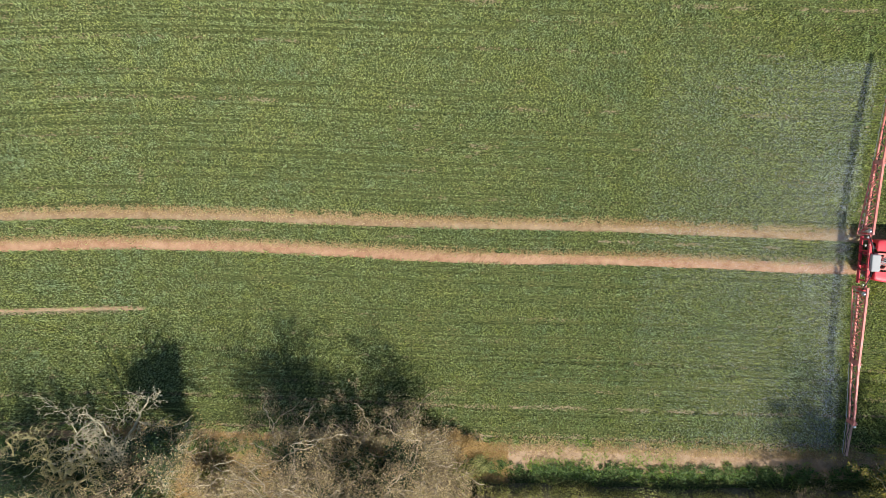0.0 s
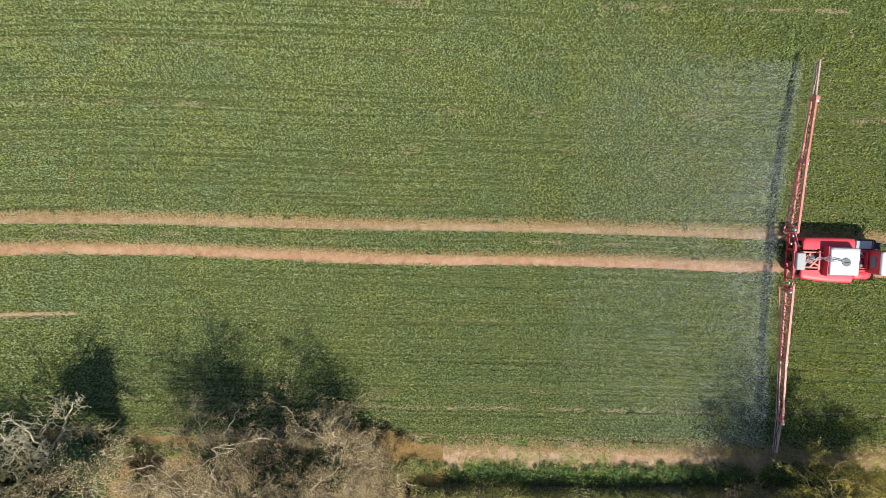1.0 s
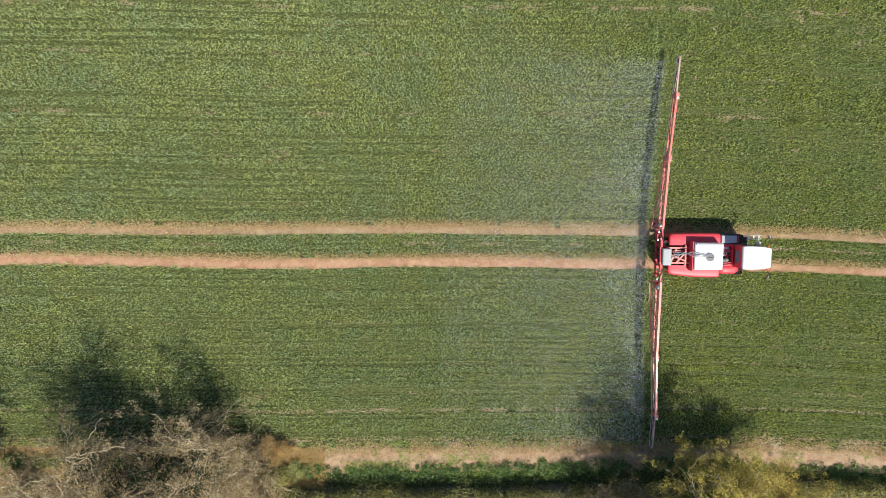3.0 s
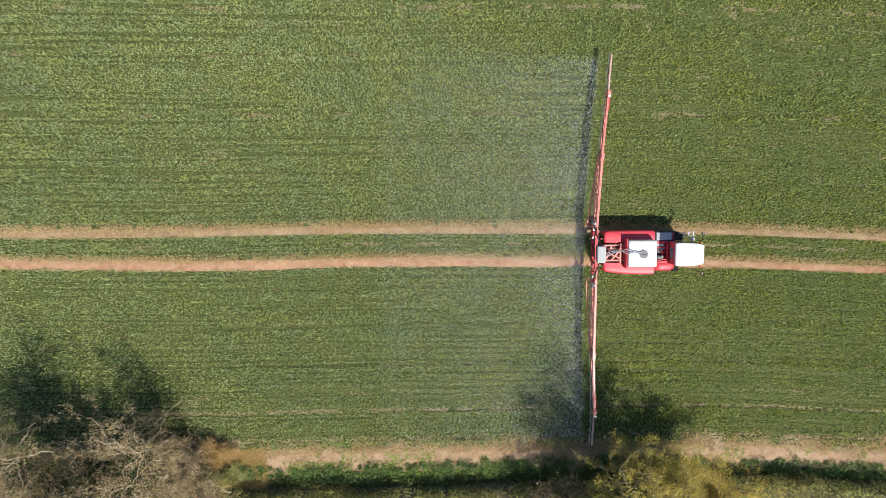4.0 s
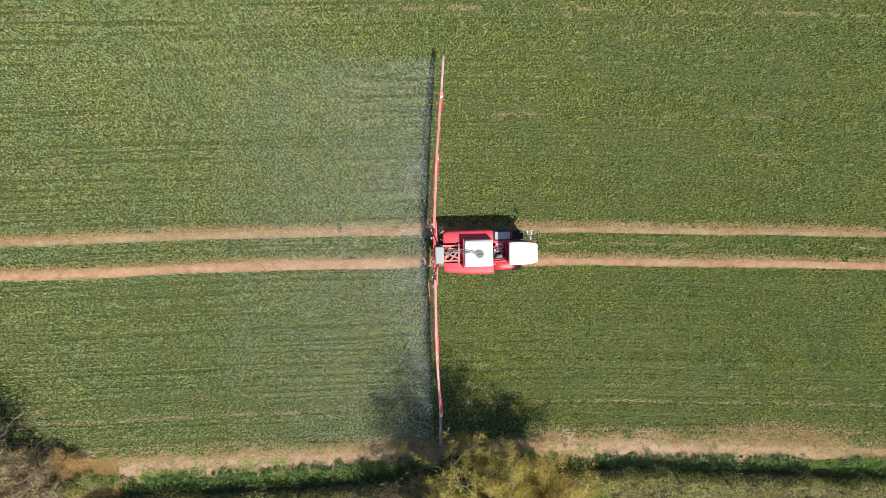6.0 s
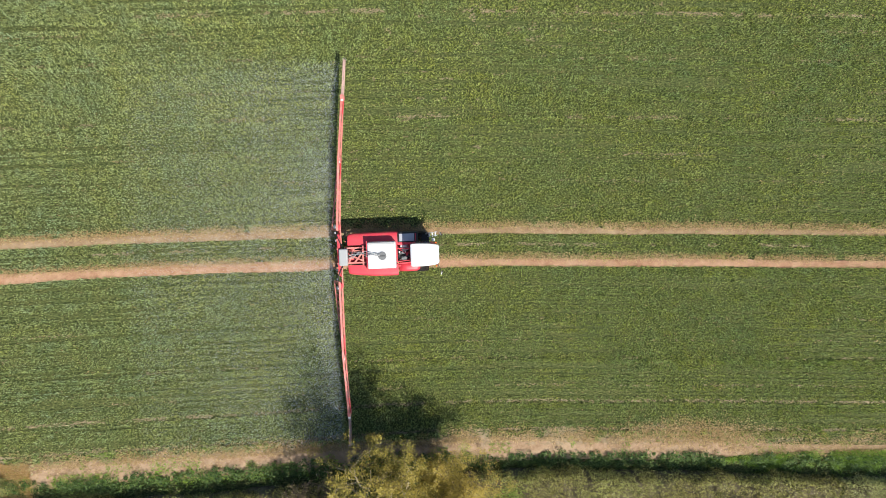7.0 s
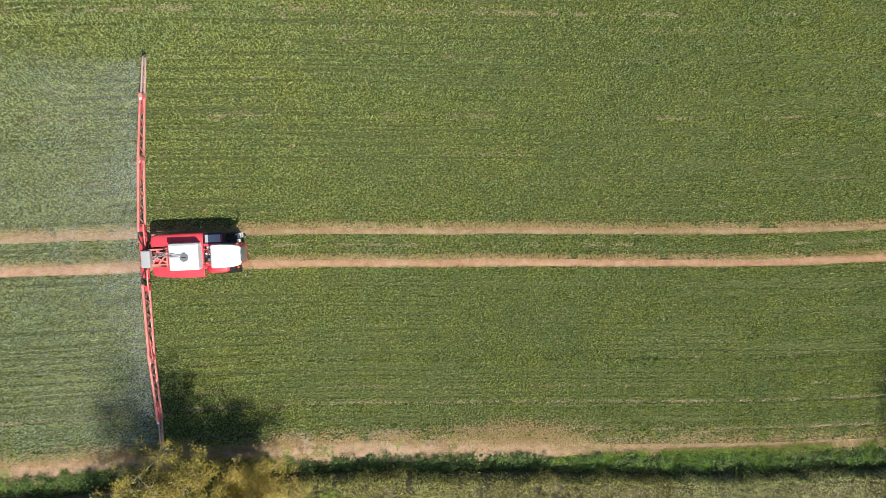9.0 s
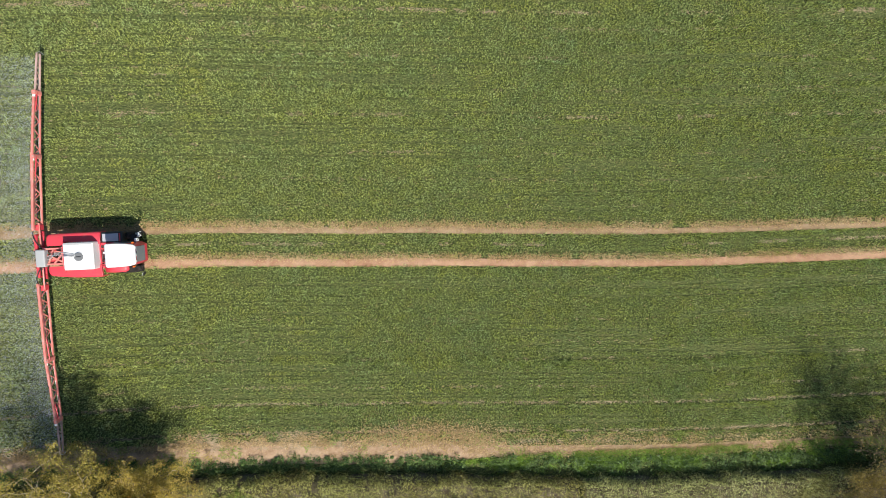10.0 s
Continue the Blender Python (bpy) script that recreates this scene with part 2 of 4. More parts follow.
def row_line(x):
    """The middle between the wheel tracks: every row and the hedge run along it."""
    return 0.5 * (track_up(x) + track_low(x))


def drift(x, v):
    """How far the drill rows stray from the wheel tracks, away from them."""
    low = np.interp(x, (14, 20, 30, 38, 46, 57, 68, 80), (-0.26, -0.16, 0.10, 0.10, 0.0, -0.10, -0.24, -0.38))
    up = np.interp(x, (-3, 10, 27, 44, 54, 70), (0.05, -0.20, 0.02, 0.08, 0.15, 0.50))
    return np.where(v < 0, low * np.clip(-v / 10.5, 0, 1.3), up * np.clip(v / 15, 0, 1.2))


def hedge_line(x):
    return row_line(x) + np.interp(x, (-40, -12, 5, 14, 26, 38, 47, 56, 68, 90), (-14.9, -15.2, -15.9, -15.85, -15.4, -15.0, -15.3, -15.75, -16.0, -16.3))


def lattice(seed, nx, ny):
    return np.random.default_rng(seed).random((nx, ny))


def value_noise(x, y, size, seed):
    """Smooth random field between 0 and 1 with bumps of that size."""
    g = lattice(seed, 256, 256)
    u, v = x / size + 100.3, y / size + 100.7
    i, j = np.floor(u).astype(int), np.floor(v).astype(int)
    fu, fv = u - i, v - j
    fu, fv = fu * fu * (3 - 2 * fu), fv * fv * (3 - 2 * fv)
    i, j, i2, j2 = i % 256, j % 256, (i + 1) % 256, (j + 1) % 256
    return (g[i, j] * (1 - fu) + g[i2, j] * fu) * (1 - fv) + (g[i, j2] * (1 - fu) + g[i2, j2] * fu) * fv


def cover(x, y):
    """How much of the ground the crop covers, 0 to 1."""
    v = y - row_line(x)
    v = v - drift(x, v)
    c = np.ones_like(x)
    wob = 0.10 * (value_noise(x, y, 0.5, 3) - 0.5) + 0.12 * (value_noise(x, y, 2.5, 4) - 0.5)
    # wheel tracks: a frayed upper side, a sharp lower side
    for d, low in ((y - track_up(x), 0.20), (y - track_low(x), 0.24)):
        d = (d + wob) / np.interp(x, (22, 36), (1, 0.78))
        side = np.where(d > 0, np.clip((d - 0.12) / 0.42, 0, 1), np.clip((-d - low) / 0.10, 0, 1))
        c = np.minimum(c, np.maximum(side, 0.06 * (value_noise(x, y, 0.35, 9) > 0.6)))
    # ragged edge of the crop along the bare strip
    far = np.clip((x - 49) / 5, 0, 1)
    edge = -13.15 - 0.42 * far + 0.75 * np.clip(1.6 - np.abs(x + 3.0) / 3.5, 0, 1) + (1.3 - 0.8 * far) * (value_noise(x, y, 2.2, 5) - 0.5) + 0.7 * (value_noise(x, y, 0.6, 6) - 0.5)
    c = np.minimum(c, np.clip((v - edge) / 0.8, 0, 1))
    # thin lines between drill passes
    for line, width, amount, seed in ((-10.5, 0.10, 0.82, 11), (-12.45, 0.09, 0.88, 12), (14.95, 0.13, 0.85, 13), (13.9, 0.10, 0.5, 14), (12.1, 0.10, 0.72, 20),
                                      (10.1, 0.09, 0.6, 18), (8.4, 0.11, 0.75, 15), (6.05, 0.09, 0.6, 21), (4.35, 0.08, 0.55, 16), (2.7, 0.08, 0.5, 22), (-4.8, 0.08, 0.5, 23),
                                      (-6.3, 0.08, 0.5, 24), (-7.5, 0.09, 0.6, 17), (-9.4, 0.09, 0.6, 25), (0.16, 0.10, 0.85, 19)):
        gate = np.clip((value_noise(x, y * 0, 2.6, seed) - (-0.15 if line < -10 else 0.34)) / 0.22, 0, 1) * np.clip((value_noise(x, y * 0, 0.7, seed + 30) - (0.02 if line < -10 else 0.2)) / 0.4, 0, 1)
        c = np.minimum(c, 1 - amount * gate * np.clip(1.6 - np.abs(v - line) / width, 0, 1))
    # a short strip of bare earth in the older pass
    c = np.minimum(c, 1 - np.clip((-19.5 - x) / 3, 0, 1) * np.clip(1.7 - np.abs(v + 5.15) / 0.13, 0, 1))
    # a worn patch where machines turn
    worn = np.clip(1.35 - np.hypot((x - 47.5) / 4.6, (v + 12.9) / 1.25), 0, 1) + 0.9 * (value_noise(x, y, 0.7, 61) - 0.62)
    c = np.minimum(c, 1 - 0.72 * np.clip(worn * 1.2, 0, 1) * np.clip((6 - np.abs(x - 47.5)) / 1.5, 0, 1) * np.clip((2.2 - np.abs(v + 12.9)) / 0.8, 0, 1))
    # bare flecks, more of them towards the far side
    fleck = value_noise(x, y * 2.2, 0.55, 21) * (0.60 + 0.5 * value_noise(x, y, 9.0, 22) + 0.008 * np.clip(v, -12, 16))
    return np.clip(np.minimum(c, 1 - np.clip((fleck - 0.90) / 0.12, 0, 0.7)), 0, 1)


# ---- ground ----
def axis(lo, hi, step, far):
    inner = np.arange(lo, hi + step / 2, step)
    steps = np.cumsum(step * 1.35 ** np.arange(1, 26))
    steps = steps[steps < far]
    return np.concatenate((lo - steps[::-1], inner, hi + steps))


def build_ground():
    xs, ys = axis(-45, 100, 1.0, 2500), axis(-40, 30, 1.0, 2500)
    gx, gy = np.meshgrid(xs, ys, indexing="ij")
    verts = np.stack((gx, gy, np.zeros_like(gx)), -1).reshape(-1, 3)
    i, j = np.meshgrid(np.arange(len(xs) - 1), np.arange(len(ys) - 1), indexing="ij")
    a = (i * len(ys) + j).ravel()
    faces = np.stack((a, a + len(ys), a + len(ys) + 1, a + 1), 1)
    ob = new("ground", mesh_from("ground", verts, faces, MAT_UNDER))
    tagged(ob, "dark green-brown field floor under the wheat, reaching the horizon", "ground", kind="structure")


def ribbon(name, mid, half, mat, label, category, lugs=0.0, lo=-40.0, hi=92.0, step=0.033, across=9, lift=0.012, seed=1):
    """A strip of bare earth along a line, sunk between the plants, with ragged edges and tyre marks."""
    xs = np.arange(lo, hi, step)
    s = np.linspace(-1, 1, across)
    gx, gs = np.meshgrid(xs, s, indexing="ij")
    half = half(gx) if callable(half) else half
    edge = half * (1 + 0.25 * (value_noise(gx, gs * 0 + seed, 0.25, seed) - 0.5) + 0.3 * (value_noise(gx, gs * 0 + seed, 3.0, seed + 1) - 0.5))
    if lugs:
        edge = edge * np.interp(gx, (22, 36), (1, 0.8))
    gy = mid(gx) + gs * edge
    z = lift + 0.025 * value_noise(gx, gy, 0.3, seed + 2) * np.clip(1 - gs ** 2, 0, 1)
    if lugs:
        wave = np.sin((gx - gs * half * 0.85) / 0.20 * 2 * math.pi)
        z += lugs * np.clip(wave * 1.5 + 0.4, -1, 0.8) * np.clip(1 - np.abs(gs + 0.1) ** 4, 0, 1) * (0.55 + 0.45 * value_noise(gx, gy, 1.5, seed + 3)) + lugs
    verts = np.stack((gx, gy, z), -1).reshape(-1, 3)
    i, j = np.meshgrid(np.arange(len(xs) - 1), np.arange(across - 1), indexing="ij")
    a = (i * across + j).ravel()
    ob = new(name, mesh_from(name, verts, np.stack((a, a + across, a + across + 1, a + 1), 1), mat, True))
    return tagged(ob, label, category, kind="structure")


build_ground()
ribbon("wheel_track", track_up, 0.27, MAT_TRAMLINE, "pale reddish earth tramline with tyre marks through the wheat", "wheel track", 0.030, seed=40)
ribbon("wheel_track", track_low, 0.33, MAT_TRACK, "reddish-brown rolled earth tramline with chevron tyre marks", "wheel track", 0.06, seed=50)
ribbon("bare_strip", lambda x: row_line(x) - 13.85 + drift(x, x * 0 - 10.5), lambda x: np.interp(x, (44, 54), (0.85, 0.30)), MAT_SOIL, "dry tan bare earth strip between wheat and hedge", "field margin", 0, step=0.25, across=11, lift=0.006, seed=60)
ribbon("bare_line", lambda x: row_line(x) - 5.15, 0.13, MAT_SOIL, "narrow strip of bare earth in the wheat", "bare strip", 0, lo=-48, hi=-20, lift=0.006, seed=70)


# ---- plants ----
def blades(x, y, z, per, height, width, spread, seed, lift=0.0):
    """Bent leaf blades in tufts at the given places: (verts, triangles)."""
    g = np.random.default_rng(seed)
    n = len(x) * per
    bx, by, bz = (np.repeat(q, per) for q in (x, y, z))
    h = np.repeat(height, per) * (0.65 + 0.6 * g.random(n))
    ang = g.random(n) * 2 * math.pi
    out = spread * (0.35 + 0.9 * g.random(n)) * h
    dx, dy = np.cos(ang), np.sin(ang)
    w = width * (0.7 + 0.6 * g.random(n))
    bx, by = bx + dx * 0.02, by + dy * 0.02
    foot_a = np.stack((bx - dy * w, by + dx * w, bz + lift + h * 0.25), 1)
    foot_b = np.stack((bx + dy * w, by - dx * w, bz + lift + h * 0.25 * g.random(n)), 1)
    tip = np.stack((bx + dx * out, by + dy * out, bz + lift + h * (0.55 + 0.5 * g.random(n))), 1)
    verts = np.stack((foot_a, foot_b, tip), 1).reshape(-1, 3)
    return verts, np.arange(n * 3).reshape(-1, 3)


def build_crop():
    g = np.random.default_rng(11)
    rows = np.arange(-13.6, 17.6, 0.125)
    along = np.arange(-31.8, 81.8, 0.080)
    gx, gv = np.meshgrid(along, rows, indexing="ij")
    x = (gx + g.normal(0, 0.04, gx.shape)).ravel()
    y = row_line(x) + (gv + drift(gx, gv) + g.normal(0, 0.026, gv.shape)).ravel()
    keep = g.random(len(x)) < cover(x, y)
    keep &= (y < 13.5)
    x, y = x[keep], y[keep]
    v = y - row_line(x)
    v = v - drift(x, v)
    clump = np.clip(value_noise(x, y, 0.13, 31) * 1.7 - 0.35, 0, 1)
    # every drill row its own vigour, changing slowly along it, with thin rows between the passes
    row = value_noise(x * 0.03, v, 0.26, 33) * 0.6 + value_noise(x, v * 6.0, 4.0, 34) * 0.4
    thin = np.clip((value_noise(x * 0.012, v, 0.125, 35) - 0.63) / 0.06, 0, 1) * np.clip(value_noise(x * 0.6, v * 3, 6.0, 36) * 3.0 - 0.6, 0, 1)
    mottle = value_noise(x, v * 1.9, 0.55, 37) * 0.6 + value_noise(x, v * 1.6, 0.28, 38) * 0.4
    keep = g.random(len(x)) > np.clip(0.95 * thin + 0.8 * (0.36 - mottle), 0, 0.92)
    x, y, clump, row, thin, mottle = (q[keep] for q in (x, y, clump, row, thin, mottle))
    tall = (0.065 + 0.105 * clump) * (0.60 + 0.8 * row) * (1 - 0.6 * thin) * (0.65 + 0.7 * mottle) + 0.03 * value_noise(x, y, 1.2, 32)
    # rank growth along the lower lip of each wheel track
    for mid, low in ((track_up(x), 0.20), (track_low(x), 0.24)):
        tall = np.where((mid - y > low) & (mid - y < low + 0.30), np.maximum(tall * 1.25, 0.17 if low < 0.22 else 0.21), tall)
    v = y - row_line(x)
    v = v - drift(x, v)
    for line in (-10.5, -12.45, -7.5, 8.4, 12.1):
        tall = np.where(np.abs(v - line + 0.24) < 0.11, tall * 1.35 + 0.03, tall)
    verts, faces = blades(x, y, np.zeros_like(x), 4, tall * 1.42, 0.0205, 0.46, 12)
    ob = new("wheat", mesh_from("wheat", verts, faces, MAT_CROP))
    tagged(ob, "young green wheat in close drilled rows covering the field", "wheat", kind="stuff")
    # straw and yellowed leaves where the crop is thin
    n = 62000
    x, v = g.uniform(-34, 86, n), g.uniform(-14.6, 17, n)
    y = row_line(x) + v
    c = cover(x, y)
    keep = (g.random(n) < np.where(c < 0.8, 0.6, 1.1 * value_noise(x * 0.10, v, 0.16, 49) ** 3 * value_noise(x, y, 1.4, 51) + 0.25 * np.clip(value_noise(x, y, 0.5, 52) * 4 - 3.1, 0, 1))) & (y < 13.5)
    x, y = x[keep], y[keep]
    n = 42000
    x2 = g.uniform(-34, 86, n)
    v2 = g.uniform(-14.4, -12.6, n)
    y2 = row_line(x2) + v2 + drift(x2, v2)
    keep = (value_noise(x2, y2, 0.8, 46) > 0.42) & (g.random(n) < np.interp(v2, (-14.1, -13.5, -13.2), (0.25, 0.35, 1.0)) * np.interp(x2, (50, 55), (1, 0.45)))
    # long dry leaves along the ragged crop edge and over the worn patch
    xe = g.uniform(-34, 86, 26000)
    ve = -13.2 + np.abs(g.normal(0, 0.55, 26000)) - 0.15
    ke = (value_noise(xe, ve, 1.3, 62) > 0.42) & (g.random(26000) < np.interp(xe, (50, 55), (1, 0.5)))
    xw = 47.5 + g.normal(0, 2.6, 4500)
    vw = -12.8 + g.normal(0, 0.55, 4500)
    xs, vs = g.uniform(50, 86, 6000), g.uniform(-14.25, -13.3, 6000)
    xl, vl = np.concatenate((xe[ke], xw, xs)), np.concatenate((ve[ke], vw, vs))
    yl = row_line(xl) + vl + drift(xl, vl)
    x3 = g.uniform(-19, 4, 20000)
    y3 = row_line(x3) + g.uniform(-20, -14.2, 20000)
    x4 = g.uniform(-33, 83, 50000)
    off = np.abs(g.normal(0.34, 0.16, 50000))
    y4 = np.where(g.random(50000) < 0.5, track_up(x4), track_low(x4)) + off
    fray = value_noise(x4, y4, 0.6, 50) > 0.18
    x, y = np.concatenate((x, x2[keep], x3, x4[fray], xl)), np.concatenate((y, y2[keep], y3, y4[fray], yl))
    verts, faces = blades(x, y, np.zeros_like(x), 1, np.full(len(x), 0.105), 0.018, 1.5, 13, 0.06)
    ob = new("straw", mesh_from("straw", verts, faces, MAT_STRAW))
    tagged(ob, "dry straw and yellowed leaves scattered on bare patches", "straw", kind="stuff")


def leaf_cards(p, size, g, flat=0.4):
    """Small kite-shaped leaves at the points p, folded along the midrib: (verts, triangles)."""
    n = len(p)
    d = g.normal(size=(n, 3))
    d[:, 2] *= flat
    d /= np.linalg.norm(d, axis=1, keepdims=True)
    up = g.normal(size=(n, 3)) + np.array([0, 0, 1.3])
    s = np.cross(d, up)
    s /= np.linalg.norm(s, axis=1, keepdims=True) + 1e-9
    nn = np.cross(s, d)
    L = (size * (0.6 + 0.8 * g.random(n)))[:, None]
    a, b = p - d * L * 0.5, p + d * L * 0.5
    m = p + d * L * 0.05
    left, right = m + s * L * 0.32 + nn * L * 0.12, m - s * L * 0.32 + nn * L * 0.12
    verts = np.stack((a, right, b, left), 1).reshape(-1, 3)
    k = np.arange(n)[:, None] * 4
    faces = np.concatenate((k + np.array([[0, 1, 2]]), k + np.array([[0, 2, 3]])), 1).reshape(-1, 3)
    return verts, faces


def tubes(segs, sides):
    """Tapered twigs: segs (n, 8) with both ends and radii: (verts, quads)."""
    s = np.array(segs, float)
    a, b, ra, rb = s[:, 0:3], s[:, 3:6], s[:, 6], s[:, 7]
    d = b - a
    d /= np.linalg.norm(d, axis=1, keepdims=True) + 1e-9
    ref = np.where(np.abs(d[:, 2:3]) > 0.9, np.array([[1.0, 0, 0]]), np.array([[0, 0, 1.0]]))
    u = np.cross(d, ref)
    u /= np.linalg.norm(u, axis=1, keepdims=True)
    w = np.cross(d, u)
    t = np.linspace(0, 2 * math.pi, sides, endpoint=False)
    ring = np.cos(t)[None, :, None] * u[:, None, :] + np.sin(t)[None, :, None] * w[:, None, :]
    verts = np.concatenate((a[:, None] + ring * ra[:, None, None], b[:, None] + ring * rb[:, None, None]), 1).reshape(-1, 3)
    k = np.arange(len(s))[:, None, None] * 2 * sides
    q = np.arange(sides)
    f = np.stack((q, (q + 1) % sides, (q + 1) % sides + sides, q + sides), 1)[None]
    return verts, (k + f).reshape(-1, 4)


KINK = np.random.default_rng(99)


def grow(g, start, way, length, radius, level, top, segs, ends, crook, branch, twig):
    """One limb and all that grows from it. ends takes the fine twigs, where leaves sit."""
    n = (0, 6, 5, 3, 2)[level]
    p, d = np.array(start, float), np.array(way, float)
    for k in range(n):
        d = d + g.normal(0, crook, 3) + np.array([0, 0, 0.05 if level < 3 else 0.02])
        d /= np.linalg.norm(d)
        q = p + d * length / n
        r0, r1 = max(twig * 0.6, radius * (1 - 0.88 * k / n)), max(twig * 0.6, radius * (1 - 0.88 * (k + 1) / n))
        if level <= 2 or twig > 0.012:
            kink = (p + q) / 2 + KINK.normal(0, 0.12, 3) * length / n
            segs.append((*p, *kink, r0, (r0 + r1) / 2, level))
            segs.append((*kink, *q, (r0 + r1) / 2, r1, level))
        else:
            segs.append((*p, *q, r0, r1, level))
        if level >= top - 1:
            ends.append((p + q) / 2)
            ends.append(q)
        if level < top and (k >= 1 or level > 0):
            for _ in range(branch[level]):
                side = g.normal(size=3)
                side -= d * side.dot(d)
                side /= np.linalg.norm(side) + 1e-9
                lean = g.uniform(0.6, 1.25)
                way2 = d * math.cos(lean) + side * math.sin(lean)
                way2[2] = way2[2] * 0.8 + 0.08
                grow(g, q, way2 / np.linalg.norm(way2), length * g.uniform(0.38, 0.62), max(twig, r1 * 0.6), level + 1, top, segs, ends, crook, branch, twig)
        p = q


def build_tree(name, at, height, radius, seed, label, category, leaf_mat, leaf_count, leaf_size, bark, crook=0.16, limbs=7, trunk=0.26,
               branch=(0, 2, 1, 1, 0), ivy=0, lean=(0.0, 0.02), thick=0.30, twig=0.007, clumps=0.5, ivy_reach=4, group="trees along the hedge"):
    g = np.random.default_rng(seed)
    root = thing(name, (*at, 0), label, category, group)
    segs, ends, boughs = [], [], []
    stem_top = height * 0.30
    p = np.zeros(3)
    for k in range(4):
        q = np.array([lean[0] * stem_top * (k + 1) / 4 + g.normal(0, 0.05), lean[1] * stem_top * (k + 1) / 4 + g.normal(0, 0.05), stem_top * (k + 1) / 4])
        segs.append((*p, *q, trunk * (1.25 if k == 0 else 1 - 0.08 * k), trunk * (0.92 - 0.08 * k), 0))
        p = q
    for k in range(limbs):
        a = 2 * math.pi * (k + g.uniform(-0.3, 0.3)) / limbs
        rise = g.uniform(0.35, 1.0) if k else 2.4
        way = np.array([math.cos(a) + lean[0], math.sin(a) + lean[1], rise * (height - stem_top) / radius * 0.62])
        size = np.linalg.norm([radius, (height - stem_top) * min(1, rise) * 0.8]) * g.uniform(0.72, 0.9)
        start = p * np.array([1, 1, g.uniform(0.72, 1.0)])
        boughs.append([])
        grow(g, start, way / np.linalg.norm(way), size, trunk * thick, 1, len(branch) - 1, boughs[-1], ends, crook, branch, twig)
    # bring the crown to its true height and spread
    e = np.array(ends)
    wide = np.percentile(np.hypot(e[:, 0], e[:, 1]), 96)
    fit_xy, fit_z = radius / wide, height / e[:, 2].max()
    scale8 = np.array([fit_xy, fit_xy, fit_z, fit_xy, fit_xy, fit_z, 1, 1, 1])
    segs, boughs, ends = np.array(segs) * scale8, [np.array(b) * scale8 for b in boughs], e * scale8[:3]
    for limb, nm in [(segs, "trunk")] + [(b, "limb") for b in boughs]:
        fine = limb[(limb[:, 8] >= 3) & (limb[:, 8] < (9 if leaf_mat is MAT_BROWN or trunk > 0.35 else 4))].copy()
        limb = limb[limb[:, 8] < 3].copy()
        limb[:, 6:8] = np.maximum(limb[:, 6:8], twig)
        sets = [(limb[limb[:, 8] < 1], 9), (limb[(limb[:, 8] >= 1) & (limb[:, 8] < 2)], 6), (limb[limb[:, 8] >= 2], 4)]
        verts, faces, at_vert = [], [], 0
        for rows, sides in sets:
            if len(rows):
                v, f = tubes(rows[:, :8], sides)
                verts.append(v)
                faces.append(f + at_vert)
                at_vert += len(v)
        ob = new(nm, mesh_from(nm, np.concatenate(verts), np.concatenate(faces), bark, True))
        ob.parent = root
        if len(fine):
            fine[:, 6:8] = np.clip(fine[:, 6:8], 0.005, 0.009)
            sub = new("twig", mesh_from("twig", *tubes(fine[:, :8], 3), MAT_TWIG, True))
            sub.parent = ob
            tagged(sub, kind="stuff")
    if leaf_count:
        e = ends[g.random(len(ends)) < clumps]
        pick = e[g.integers(0, len(e), leaf_count)] + g.normal(0, 0.15, (leaf_count, 3))
        ob = new("crown", mesh_from("crown", *leaf_cards(pick, np.full(leaf_count, leaf_size), g), leaf_mat))
        ob.parent = root
    if ivy:
        stems = np.concatenate([segs] + [b[b[:, 8] < 2][:ivy_reach] for b in boughs[:5]])
        pick = stems[g.integers(0, len(stems), ivy)]
        f = g.random((ivy, 1))
        pts = pick[:, 0:3] * (1 - f) + pick[:, 3:6] * f + g.normal(0, 0.38, (ivy, 3))
        pts[:, 2] = np.maximum(pts[:, 2], 0.05)
        ob = new("ivy", mesh_from("ivy", *leaf_cards(pts, np.full(ivy, 0.13), g), MAT_IVY))
        ob.parent = root
        tagged(ob, "dark green ivy round the trunk")
    return root


